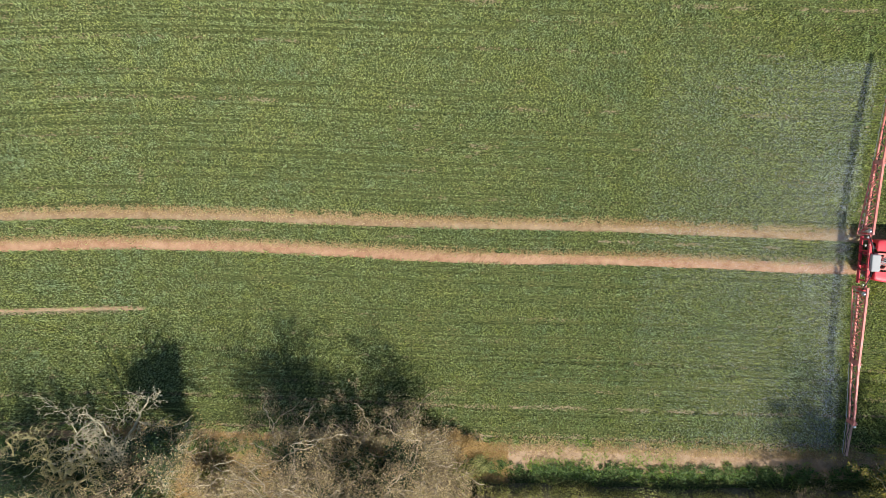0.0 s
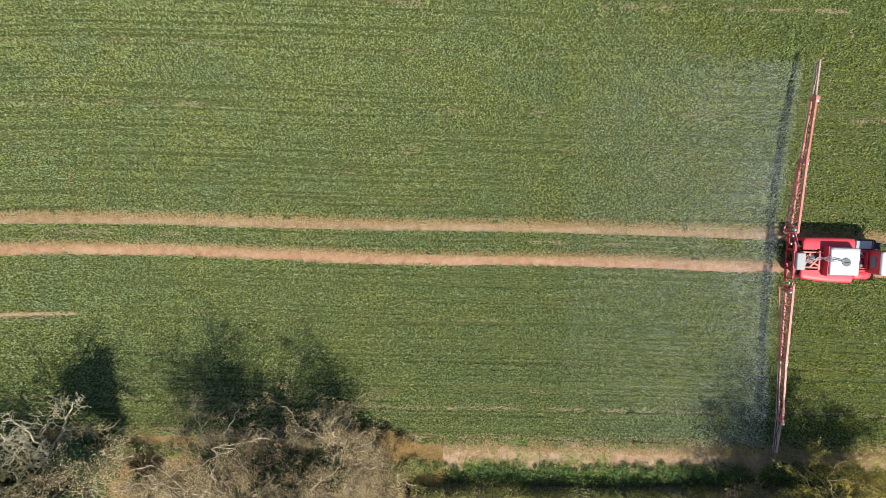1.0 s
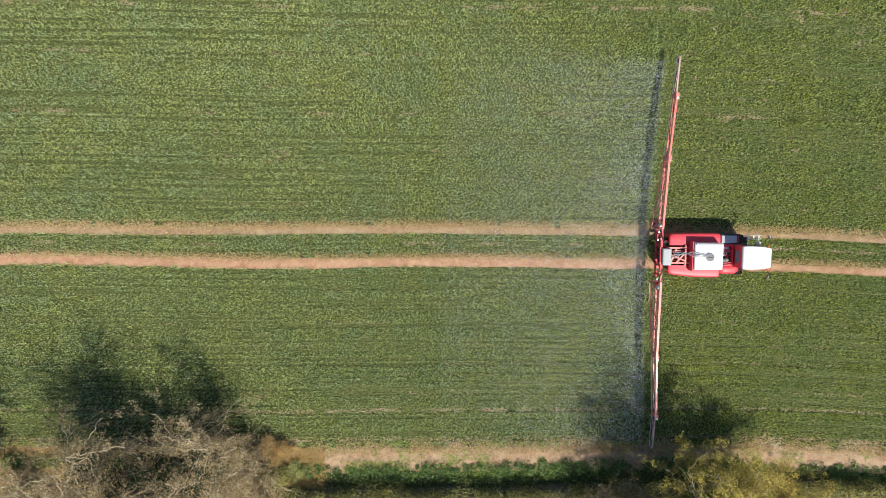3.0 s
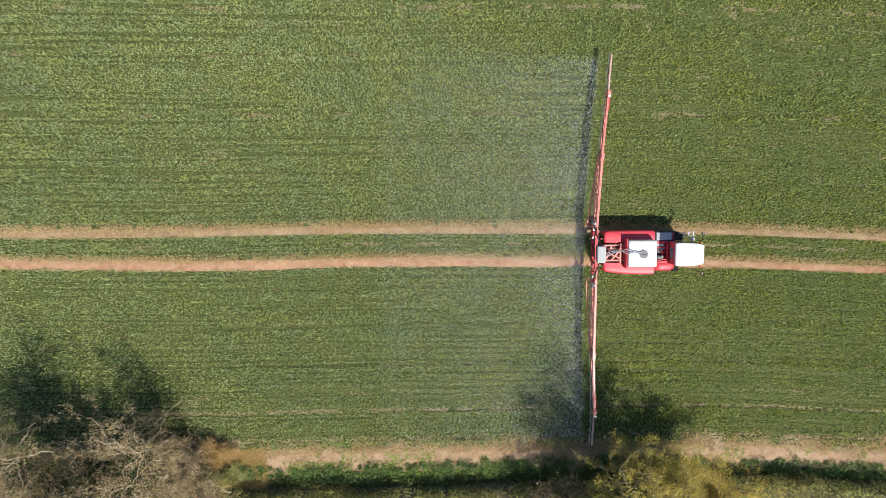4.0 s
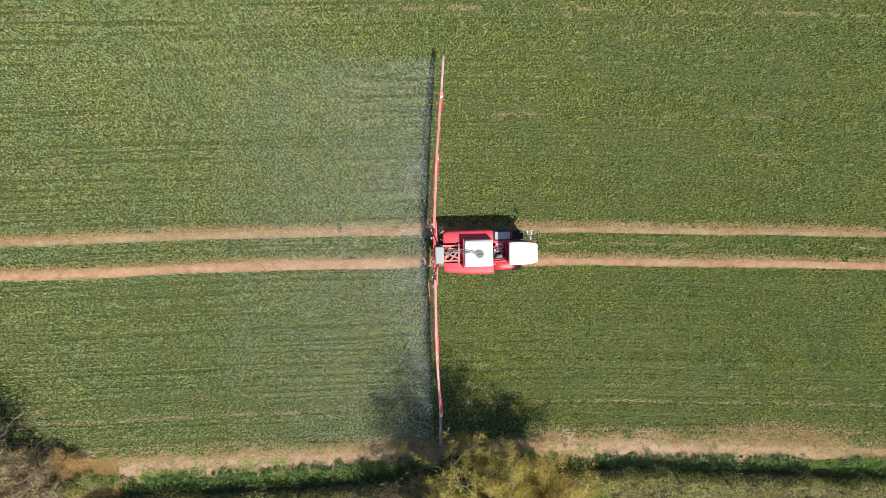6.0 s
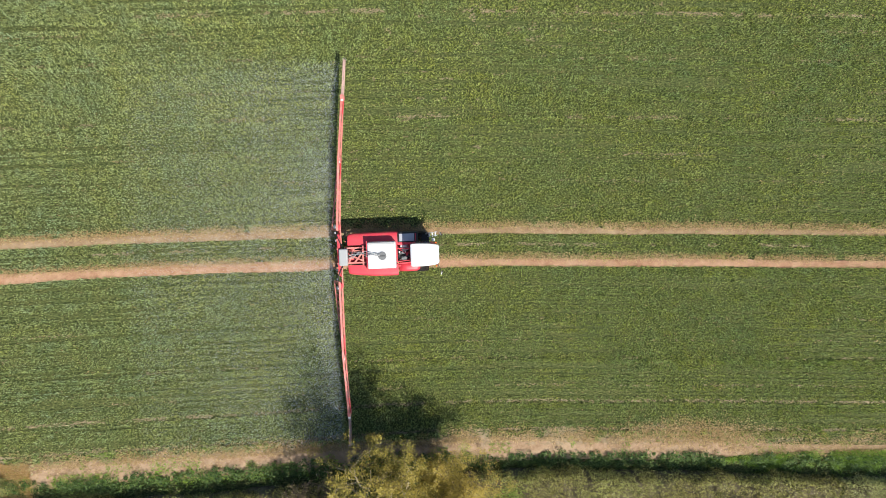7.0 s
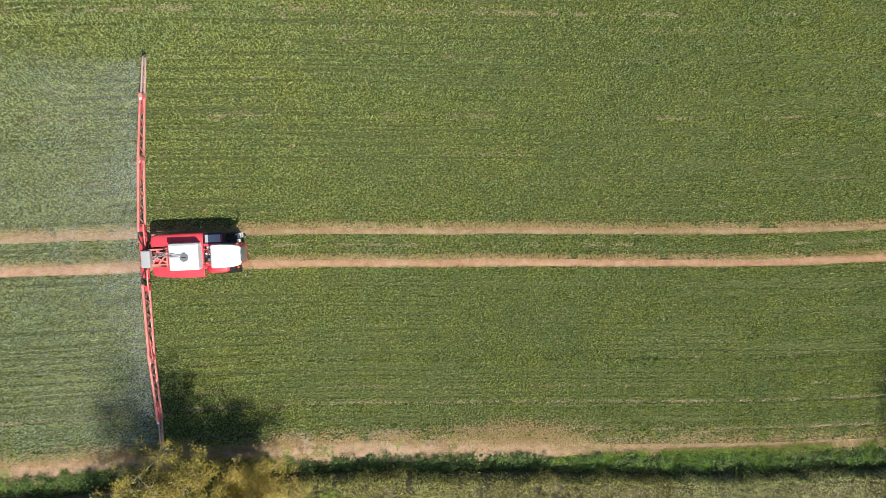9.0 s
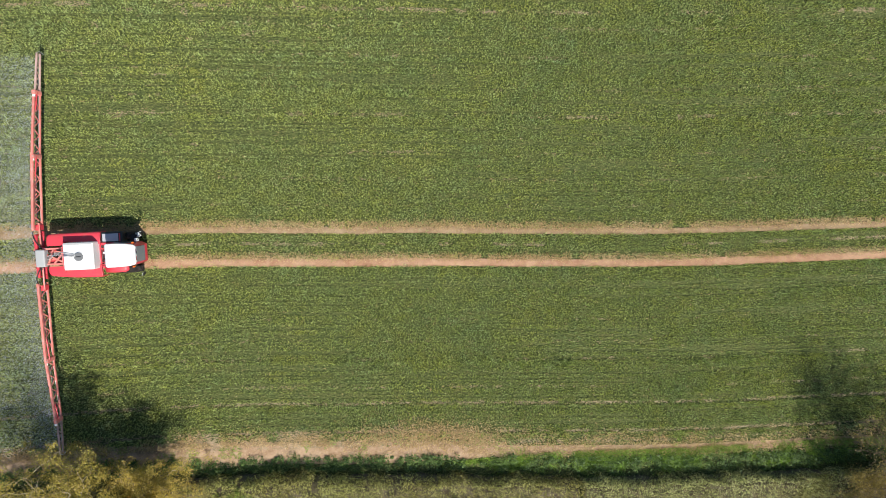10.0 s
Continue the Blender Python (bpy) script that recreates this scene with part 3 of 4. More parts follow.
def build_shrub(at, size, seed, label, leaf_mat, count, leaf_size, name="shrub", category="shrub", group="undergrowth at the hedge foot", bark=None):
    """A low bush: stems fanning from one root, with leaves along their outer ends."""
    g = np.random.default_rng(seed)
    root = thing(name, (*at, 0), label, category, group)
    segs, pts = [], []
    for k in range(16):
        a, reach = g.random() * 2 * math.pi, g.uniform(0.35, 1.0)
        p = np.array([math.cos(a) * 0.08, math.sin(a) * 0.08, 0.0])
        d = np.array([math.cos(a) * size[0] * reach, math.sin(a) * size[1] * reach, size[2] * g.uniform(0.65, 1.05) * (1.15 - 0.4 * reach)])
        for j in range(5):
            q = d * (j + 1) / 5 + g.normal(0, 0.05 * size[2], 3) + np.array([0, 0, size[2] * 0.18 * math.sin((j + 1) / 5 * 3)])
            q[2] = max(q[2], 0.05)
            segs.append((*p, *q, 0.035 * (1 - 0.16 * j), 0.035 * (0.84 - 0.16 * j)))
            if j > 0:
                pts += [p + (q - p) * f for f in (0.25, 0.5, 0.75, 1.0)]
            p = q
    ob = new("stems", mesh_from("stems", *tubes(segs, 4), bark or MAT_BARK, True))
    ob.parent = root
    pts = np.array(pts)
    p = pts[g.integers(0, len(pts), count)] + g.normal(0, 0.17 * size[2] ** 0.5, (count, 3))
    p[:, 2] = np.maximum(p[:, 2], 0.04)
    ob = new("leaves", mesh_from("leaves", *leaf_cards(p, np.full(count, leaf_size), g), leaf_mat))
    ob.parent = root
    return root


def build_hedge(lo, hi, leaf_mat, label, seed):
    """A flailed hedge: upright stems, and leaves thick over its top and its field side."""
    g = np.random.default_rng(seed)
    root = thing("hedge", (0, 0, 0), label, "hedge", "hedge along the field")
    n = int(20 * (hi - lo))
    x, v = g.uniform(lo, hi, n), g.uniform(-3.4, -0.3, n)
    y = hedge_line(x) + v
    h = 1.45 + 0.3 * value_noise(x, y, 1.3, 71)
    segs = [(a, b, 0, a + c, b + d, t, 0.016, 0.006) for a, b, c, d, t in zip(x, y, g.normal(0, 0.15, n), g.normal(0, 0.15, n), h)]
    ob = new("stems", mesh_from("stems", *tubes(segs, 4), MAT_BARK, True))
    ob.parent = root
    # dense twiggy inside of the hedge
    xs, ss = np.arange(lo, hi, 0.35), np.linspace(0, 1, 13)
    gx, gs = np.meshgrid(xs, ss, indexing="ij")
    gy = hedge_line(gx) - 0.12 - 3.4 * gs + 0.35 * (value_noise(gx, gs * 9, 0.9, 76) - 0.5)
    gz = np.clip(np.minimum(gs, 1 - gs) * 16, 0, 1) ** 0.5 * (0.85 + 0.5 * value_noise(gx, gy, 0.7, 77))
    i, j = np.meshgrid(np.arange(len(xs) - 1), np.arange(len(ss) - 1), indexing="ij")
    a = (i * len(ss) + j).ravel()
    core = mesh_from("inner_growth", np.stack((gx, gy, gz), -1).reshape(-1, 3), np.stack((a, a + 1, a + len(ss) + 1, a + len(ss)), 1), MAT_TWIGS)
    ob = new("inner_growth", core)
    ob.parent = root
    m = int(1900 * (hi - lo))
    x = g.uniform(lo, hi, m)
    v = np.where(g.random(m) < 0.22, g.normal(-0.12, 0.1, m), g.uniform(-3.5, 0.05, m))
    y = hedge_line(x) + v + 0.5 * (value_noise(x, x * 0, 1.1, 72) - 0.5)
    top = (1.60 - 0.25 * np.clip((x - 45) / 10, 0, 1) + 0.45 * value_noise(x, y, 0.8, 73) + 0.35 * value_noise(x, y, 3.0, 74)) * np.clip(1 + (v + 0.1) * -3, 0.35, 1)
    z = np.where(v > -0.35, top * g.random(m) ** 0.7, top * (1 - 0.45 * g.random(m) ** 2))
    gap = value_noise(x, y, 0.55, 75) * 0.7 + value_noise(x, y, 0.22, 78) * 0.3 < 0.37
    keep = ~(gap & (g.random(m) < np.where(x > 50, 0.35, 0.8)))
    p = np.stack((x, y, z), 1)[keep]
    ob = new("leaves", mesh_from("leaves", *leaf_cards(p, np.full(len(p), 0.098), g), leaf_mat))
    ob.parent = root


def build_verge():
    """Grass and broad-leaved weeds between the bare strip and the hedge."""
    g = np.random.default_rng(80)
    n = 90000
    x = g.uniform(-40, 92, n)
    f = g.random(n)
    front = np.interp(x, (-40, 0, 20, 40, 50, 56, 92), (-14.0, -14.2, -14.2, -14.6, -14.5, -14.05, -13.9))
    y = row_line(x) + front + (hedge_line(x) - row_line(x) - front) * f
    dens = np.interp(x, (-40, 20, 22, 47, 52, 56, 92), (0.2, 0.2, 0.04, 0.04, 0.7, 1.0, 1.0)) * np.clip((value_noise(x, y, 1.1, 81) - 0.25) / 0.3, 0.05, 1) * np.clip((y - hedge_line(x) - 0.25) / 0.4, 0.1, 1)
    keep = g.random(n) < dens
    x, y = x[keep], y[keep]
    verts, faces = blades(x, y, np.zeros_like(x), 3, np.full(len(x), 0.22), 0.014, 0.9, 82)
    tagged(new("verge_grass", mesh_from("verge_grass", verts, faces, MAT_GRASS)), "bright green rough grass at the hedge foot", "grass", kind="stuff")
    # tawny dead grass where trees shade the margin
    n = 19000
    x = g.uniform(-18.5, 3.5, n)
    y = row_line(x) + g.uniform(-18.5, -13.3, n)
    keep = value_noise(x, y, 1.6, 85) + 0.5 * value_noise(x, y, 0.5, 86) > 0.55
    xb = g.uniform(-6, 3.5, 9000)
    x, y = np.concatenate((x[keep], xb)), np.concatenate((y[keep], row_line(xb) - 13.2 - 2.6 * g.random(9000) ** 1.3 + 0.5 * (value_noise(xb, xb * 0, 1.2, 88) - 0.5)))
    verts, faces = blades(x, y, np.zeros_like(x), 3, np.full(len(x), 0.16), 0.016, 1.3, 87)
    tagged(new("dry_grass", mesh_from("dry_grass", verts, faces, MAT_DRY)), "tawny dead grass under the hedgerow trees", "grass", kind="stuff")
    # sparse tufts in the bare strip
    n = 14000
    x = g.uniform(-40, 92, n)
    y = row_line(x) + g.uniform(-14.3, -12.8, n)
    keep = value_noise(x, y, 0.9, 83) > np.where(x > 35, 0.70, 0.56)
    x, y = x[keep], y[keep]
    verts, faces = blades(x, y, np.zeros_like(x), 4, np.full(len(x), 0.13), 0.014, 0.9, 84)
    tagged(new("grass_tufts", mesh_from("grass_tufts", verts, faces, MAT_GRASS)), "small grass tufts scattered on the bare earth strip", "grass", kind="stuff")
    # weeds
    c = 1300
    cx = g.uniform(-40, 92, c)
    cy = hedge_line(cx) + np.interp(cx, (-40, 28, 33, 46, 52, 92), (0.85, 0.85, 0.45, 0.45, 0.75, 0.75)) + g.uniform(-0.25, 0.6, c)
    size = g.uniform(0.12, 0.50, c) * np.where(g.random(c) < 0.15, 1.4, 0.9) * np.interp(cx, (-40, 28, 33, 46, 52, 92), (1, 1, 0.85, 0.85, 1.1, 1.1))
    k = g.integers(0, c, 62000)
    d = g.normal(size=(len(k), 3))
    d /= np.linalg.norm(d, axis=1, keepdims=True)
    p = np.stack((cx[k], cy[k], size[k] * 0.55), 1) + d * size[k][:, None] * (0.5 + 0.5 * g.random((len(k), 1))) * np.array([1, 1, 0.75])
    p[:, 2] = np.maximum(p[:, 2], 0.03)
    verts, faces = leaf_cards(p, np.full(len(p), 0.105), g)
    tagged(new("weeds", mesh_from("weeds", verts, faces, MAT_WEED)), "dark green nettles and brambles at the hedge foot", "weeds", kind="stuff")


def build_bare_soil():
    """Thin crusts of dry soil wherever the crop leaves the ground open."""
    step = 0.085
    xs, vs = np.arange(-34, 86, step), np.arange(-13.4, 17.5, step)
    gx, gv = np.meshgrid(xs, vs, indexing="ij")
    gy = row_line(gx) + gv
    g = np.random.default_rng(47)
    open_ground = (cover(gx, gy) + 0.55 * (g.random(gx.shape) - 0.5) + 0.3 * (value_noise(gx, gy, 0.18, 48) - 0.5) < 0.36) & (gy < 13.5)
    open_ground &= (np.abs(gy - track_up(gx)) > 0.24) & (np.abs(gy - track_low(gx)) > 0.26)
    i, j = np.nonzero(open_ground)
    cx, cy = gx[i, j] + g.uniform(-0.07, 0.07, len(i)), gy[i, j] + g.normal(0, 0.045, len(i))
    # ragged crumbs of crust, longer along the rows
    h = step * (0.35 + 0.5 * g.random((len(cx), 5)))
    ang = np.arange(5)[None] * 2 * math.pi / 5 + g.uniform(-0.5, 0.5, (len(cx), 5)) + g.random((len(cx), 1)) * 6
    vx, vy = cx[:, None] + 1.3 * h * np.cos(ang), cy[:, None] + 0.8 * h * np.sin(ang)
    vz = 0.006 + 0.02 * value_noise(vx, vy, 0.25, 45) + 0.004 * g.random((len(cx), 1))
    verts = np.stack((vx, vy, vz), -1).reshape(-1, 3)
    faces = np.arange(len(cx) * 5).reshape(-1, 5)
    ob = new("bare_soil", mesh_from("bare_soil", verts, faces, MAT_CRUST))
    tagged(ob, "dry tan soil showing in gaps between the wheat rows", "soil", kind="stuff")


build_crop()
build_bare_soil()
build_hedge(1.5, 57.5, MAT_HEDGE, "trimmed thorn hedge with small yellow-green leaves", 70)
build_hedge(57.5, 94, MAT_PALEHEDGE, "trimmed hedge in paler green spring leaf", 69)
build_verge()

def build_bare_tree(at, guides, seed, label, bark, crook=0.40, twig=0.020, branch=(0, 1, 1, 1, 0)):
    """A leafless tree with a few arching main limbs; each guide runs from the root to a limb's tip, with its radius."""
    g = np.random.default_rng(seed)
    root = thing("tree", (*at, 0), label, "tree", "trees along the hedge")
    for points, radius in guides:
        pts = np.array(points, float)
        t = np.linspace(0, len(pts) - 1, 4 * (len(pts) - 1) + 1)
        line = np.stack([np.interp(t, np.arange(len(pts)), pts[:, k]) for k in range(3)], 1)
        line[1:] += g.normal(0, 0.10, (len(line) - 1, 3))
        line[:, 2] = np.maximum(line[:, 2], 0)
        segs, ends = [], []
        n = len(line) - 1
        for k in range(n):
            r0, r1 = radius * (1 - 0.80 * k / n), radius * (1 - 0.80 * (k + 1) / n)
            segs.append((*line[k], *line[k + 1], r0, r1, 0))
            if k >= 2:
                d = (line[k + 1] - line[k]) / np.linalg.norm(line[k + 1] - line[k])
                side = np.cross(d, g.normal(size=3))
                side /= np.linalg.norm(side)
                way = d * g.uniform(0.3, 0.9) + side + np.array([0, 0, 0.15])
                grow(g, line[k + 1], way / np.linalg.norm(way), g.uniform(0.9, 2.3), max(twig, r1 * 0.55), 2, 4, segs, ends, crook, branch, twig)
        rows = np.array(segs)
        verts, faces, at_vert = [], [], 0
        for part_rows, sides in ((rows[rows[:, 8] < 1], 9), (rows[rows[:, 8] >= 1], 4)):
            v, f = tubes(part_rows[:, :8], sides)
            verts.append(v)
            faces.append(f + at_vert)
            at_vert += len(v)
        ob = new("limb", mesh_from("limb", np.concatenate(verts), np.concatenate(faces), bark, True))
        ob.parent = root
    return root


build_bare_tree((-21.9, -18.2), (
    (((0, 0, 0), (0.8, 1.3, 1.2), (1.6, 3.0, 2.6), (3.2, 5.0, 4.2), (4.7, 7.1, 5.5)), 0.19),
    (((0, 0, 0), (0.9, 1.4, 1.3), (1.5, 2.6, 2.8), (1.3, 4.4, 4.2), (0.6, 6.0, 5.4)), 0.14),
    (((0, 0, 0), (1.2, 1.0, 1.3), (3.0, 1.9, 2.6), (4.6, 2.6, 3.6)), 0.12),
    (((0, 0, 0), (-0.5, 1.3, 1.4), (-1.0, 2.9, 2.9), (-0.6, 4.7, 4.2)), 0.12),
), 31, "leafless tree with long crooked pale limbs arching out", MAT_PALE)
build_bare_tree((-26.0, -18.9), (
    (((0, 0, 0), (1.0, 0.5, 1.0), (2.2, 0.9, 1.9), (3.6, 1.8, 3.0)), 0.19),
    (((0, 0, 0), (0.4, 1.4, 1.5), (0.9, 3.0, 3.0), (1.9, 4.4, 4.2)), 0.15),
    (((0, 0, 0), (-0.5, 1.3, 1.5), (-0.8, 3.0, 3.0), (-0.4, 4.6, 4.4)), 0.15),
    (((0, 0, 0), (-1.4, 0.9, 1.4), (-2.6, 2.0, 2.7), (-3.2, 3.6, 3.8)), 0.15),
    (((0, 0, 0), (1.2, 1.2, 1.5), (2.4, 2.4, 2.6), (3.2, 3.8, 3.4)), 0.13),
    (((0, 0, 0), (-1.5, -0.2, 1.4), (-3.0, 0.1, 2.6)), 0.13),
), 32, "low leafless tree with many curling yellow lichen-covered limbs", MAT_LICHEN)

TREES = (
    # place, height, radius, seed, label, leaf material, leaves, leaf size, bark, crook, limbs, trunk radius, ivy, twigginess
    # next two are added, mostly unseen, only to throw branch shadows on the field
    ((-23.6, -19.8), 17.0, 4.0, 9, "tall thin bare tree mostly out of view, added to cast shadows", MAT_BROWN, 1500, 0.09, MAT_TAN, 0.20, 9, 0.20, 0, (0, 2, 2, 1, 0)),
    ((-19.4, -20.1), 17.0, 3.8, 10, "tall slender bare tree added out of view to cast branch shadows", MAT_BROWN, 2500, 0.09, MAT_TAN, 0.18, 8, 0.19, 0, (0, 2, 1, 1, 0)),
    ((-14.6, -18.5), 5.0, 2.4, 14, "twiggy hedgerow tree with a few tan young leaves", MAT_BROWN, 5000, 0.085, MAT_TAN, 0.36, 7, 0.16, 0, (0, 2, 1, 1, 0)),
    ((-17.4, -14.9), 13.0, 2.7, 3, "narrow hedgerow tree thick with ivy under brown twigs", MAT_BROWN, 6000, 0.085, MAT_TAN, 0.32, 9, 0.20, 30000, (0, 2, 1, 1, 0)),
    ((-8.3, -17.0), 14.6, 5.2, 4, "spreading hedgerow tree breaking into brown young leaf", MAT_BROWN, 28000, 0.070, MAT_TAN, 0.34, 11, 0.24, 15000, (0, 2, 1, 1, 0)),
    # extra tree that closes the gap between its neighbours' cast shadows
    ((-4.5, -17.6), 13.4, 3.8, 17, "upright ivy-grown tree added to fill a gap in the tree shadows", MAT_BROWN, 8000, 0.070, MAT_TAN, 0.30, 8, 0.20, 8000, (0, 2, 1, 1, 0)),
    ((-3.8, -17.2), 14.4, 5.0, 5, "hedgerow tree with tan young leaves and ivy", MAT_BROWN, 28000, 0.070, MAT_TAN, 0.34, 11, 0.24, 15000, (0, 2, 1, 1, 0)),
    ((-0.9, -17.6), 4.8, 2.4, 15, "low spreading thorn tree with tan twigs", MAT_BROWN, 6000, 0.07, MAT_TAN, 0.36, 10, 0.15, 0, (0, 2, 1, 1, 0)),
    ((27.2, -20.0), 13.0, 5.1, 6, "round hedgerow tree with olive-yellow young leaves", MAT_OLIVE, 96000, 0.078, MAT_TAN, 0.28, 11, 0.26, 9000, (0, 2, 1, 1, 0)),
    ((30.1, -18.7), 9.6, 2.7, 7, "slim tree with bright yellow spring leaves", MAT_YELLOW, 40000, 0.070, MAT_BARK, 0.26, 9, 0.16, 0, (0, 2, 1, 1, 0)),
    ((21.8, -19.8), 5.4, 2.2, 16, "small bare brown thorn tree in the hedge", MAT_BROWN, 1200, 0.08, MAT_BARK, 0.34, 9, 0.11, 0, (0, 2, 1, 1, 0)),
    ((79.4, -23.9), 13.0, 6.6, 8, "tall open tree nearly bare with thin golden leaves", MAT_GOLD, 16000, 0.085, MAT_BARK, 0.20, 9, 0.40, 0, (0, 2, 2, 1, 0)),
)
for at, height, radius, seed, label, leaf, count, size, bark, crook, limbs, trunk, ivy, branch in TREES:
    build_tree("tree", at, height, radius, seed, label, "tree", leaf, count, size, bark, crook, limbs, trunk, ivy=ivy,
               branch=branch, twig=0.024 if leaf is MAT_BROWN else 0.014, thick=0.34, clumps=0.16 if leaf is MAT_BROWN else 0.22, ivy_reach=14 if ivy > 25000 else 8)

SHRUBS = (
    ((-28.0, -18.6), (2.2, 1.6, 1.6), "dark green bramble and ivy mound under bare trees", MAT_IVY, 5000, 0.12),
    ((-24.6, -19.6), (2.6, 1.7, 1.5), "dark green bramble mound under a leafless tree", MAT_IVY, 6000, 0.12),
    ((-26.4, -17.0), (2.4, 1.4, 1.2), "dark ivy mound below a leafless tree", MAT_IVY, 6000, 0.12),
    ((-27.2, -16.8), (1.7, 1.2, 4.2), "tall dark ivy thicket at the field edge", MAT_IVY, 9000, 0.13),
    ((-22.6, -18.2), (2.4, 1.6, 1.3), "dark ivy and bramble mound round a leafless tree", MAT_IVY, 6000, 0.12),
    ((-22.0, -16.6), (1.5, 1.0, 0.8), "low green bramble patch under bare branches", MAT_IVY, 2200, 0.11),
    ((-20.6, -18.2), (1.9, 1.6, 2.2), "dark green bramble mound beside a leafless tree", MAT_IVY, 4000, 0.12),
    ((-20.2, -20.2), (2.2, 1.6, 1.8), "green and tan tangled bush in the hedge line", MAT_HEDGE, 4500, 0.10),
    ((-15.6, -18.6), (1.6, 1.5, 2.2), "olive-green bush among hedgerow trees", MAT_HEDGE, 5500, 0.10),
    ((-7.6, -19.2), (2.2, 1.8, 3.0), "dark ivy-grown bush between hedgerow trees", MAT_IVY, 5500, 0.12),
    ((-2.0, -17.4), (1.7, 1.4, 2.2), "tan-leaved thorn bush overhanging the bare strip", MAT_BROWN, 7500, 0.09),
    ((0.4, -17.8), (1.5, 1.1, 1.1), "grey-green and tan bush at the end of the trees", MAT_HEDGE, 6000, 0.085),
    ((-0.6, -19.6), (2.4, 1.6, 2.4), "olive bush behind thorn bushes", MAT_HEDGE, 5500, 0.10),
    ((-2.4, -15.5), (1.9, 1.1, 1.2), "low tawny dead bracken at the field edge", MAT_DRY, 8000, 0.08),
    ((0.2, -15.9), (1.8, 1.1, 0.9), "low tawny bracken and dead stems", MAT_DRY, 8000, 0.08),
    ((1.8, -17.3), (0.9, 0.6, 0.5), "pale green weeds at the start of the hedge", MAT_PALEHEDGE, 2200, 0.08),
    ((34.6, -20.4), (1.3, 1.0, 1.6), "bright green bush growing out of the hedge", MAT_GRASS, 3000, 0.10),
    ((73.4, -23.8), (1.8, 1.2, 1.8), "olive bush in the hedge beside a golden thicket", MAT_HEDGE, 4500, 0.08),
    ((77.2, -24.2), (3.0, 2.4, 3.6), "golden-brown thicket of young leaves under a tall tree", MAT_GOLD, 20000, 0.085),
)
for k, (at, size, label, leaf, count, leaf_size) in enumerate(SHRUBS):
    build_shrub(at, size, 200 + k, label, leaf, count, leaf_size, bark=MAT_PALE if leaf is MAT_BROWN else MAT_BARK)


# ---- the sprayer ----
def wheel(parent, x, y, r=0.68, w=0.42):
    hub = part("wheel", rod((x, y - w * 0.3, r), (x, y + w * 0.3, r), 0.16, sides=12), MAT_STEEL, parent)
    bm = bmesh.new()
    prof = [(r * 0.58, -0.42), (r * 0.80, -0.5), (r * 0.95, -0.44), (r, -0.25), (r, 0.25), (r * 0.95, 0.44), (r * 0.80, 0.5), (r * 0.58, 0.42)]
    n = 36
    rows = [[bm.verts.new((x + a * math.cos(t), y + b * w, r + a * math.sin(t))) for a, b in prof] for t in np.linspace(0, 2 * math.pi, n, endpoint=False)]
    for k in range(n):
        p, q = rows[k], rows[(k + 1) % n]
        for j in range(len(prof)):
            bm.faces.new((p[j], p[(j + 1) % len(prof)], q[(j + 1) % len(prof)], q[j]))
    for k in range(22):
        t = 2 * math.pi * k / 22
        for side in (-1, 1):
            tt = t + (0.14 if side > 0 else 0)
            c = (x + (r + 0.012) * math.cos(tt), y + side * w * 0.22, r + (r + 0.012) * math.sin(tt))
            own = bmesh.new()
            bmesh.ops.create_cube(own, size=1, matrix=Matrix.Translation(c) @ Matrix.Rotation(-tt, 4, "Y") @ Matrix.Rotation(side * 0.6, 4, "X") @ Matrix.Diagonal((0.05, w * 0.5, 0.045, 1)))
            join(bm, own)
    part("tyre", bm, MAT_RUBBER, hub, "muddy black lugged tyre")
    bm = rod((x, y - w * 0.38, r), (x, y + w * 0.38, r), r * 0.6, sides=24)
    part("rim", bm, MAT_WHITE, hub, "pale painted steel rim")


def panel_ring(x, side, inner, outer, top, drop, low):
    """Cross-section of a mudguard: a shell curving from its inner edge over the top and down outside."""
    pts = []
    for k in range(9):
        t = k / 8
        a = t * math.pi / 2
        pts.append((inner + (outer - inner) * math.sin(a) ** 0.45, top - drop * (1 - math.cos(a) ** 0.55)))
    pts.append((outer, low))
    pts.append((outer - 0.03, low))
    pts.append((outer - 0.05, top - drop - 0.03))
    pts.append((inner, top - 0.06))
    return [(x, side * a, b) for a, b in pts]


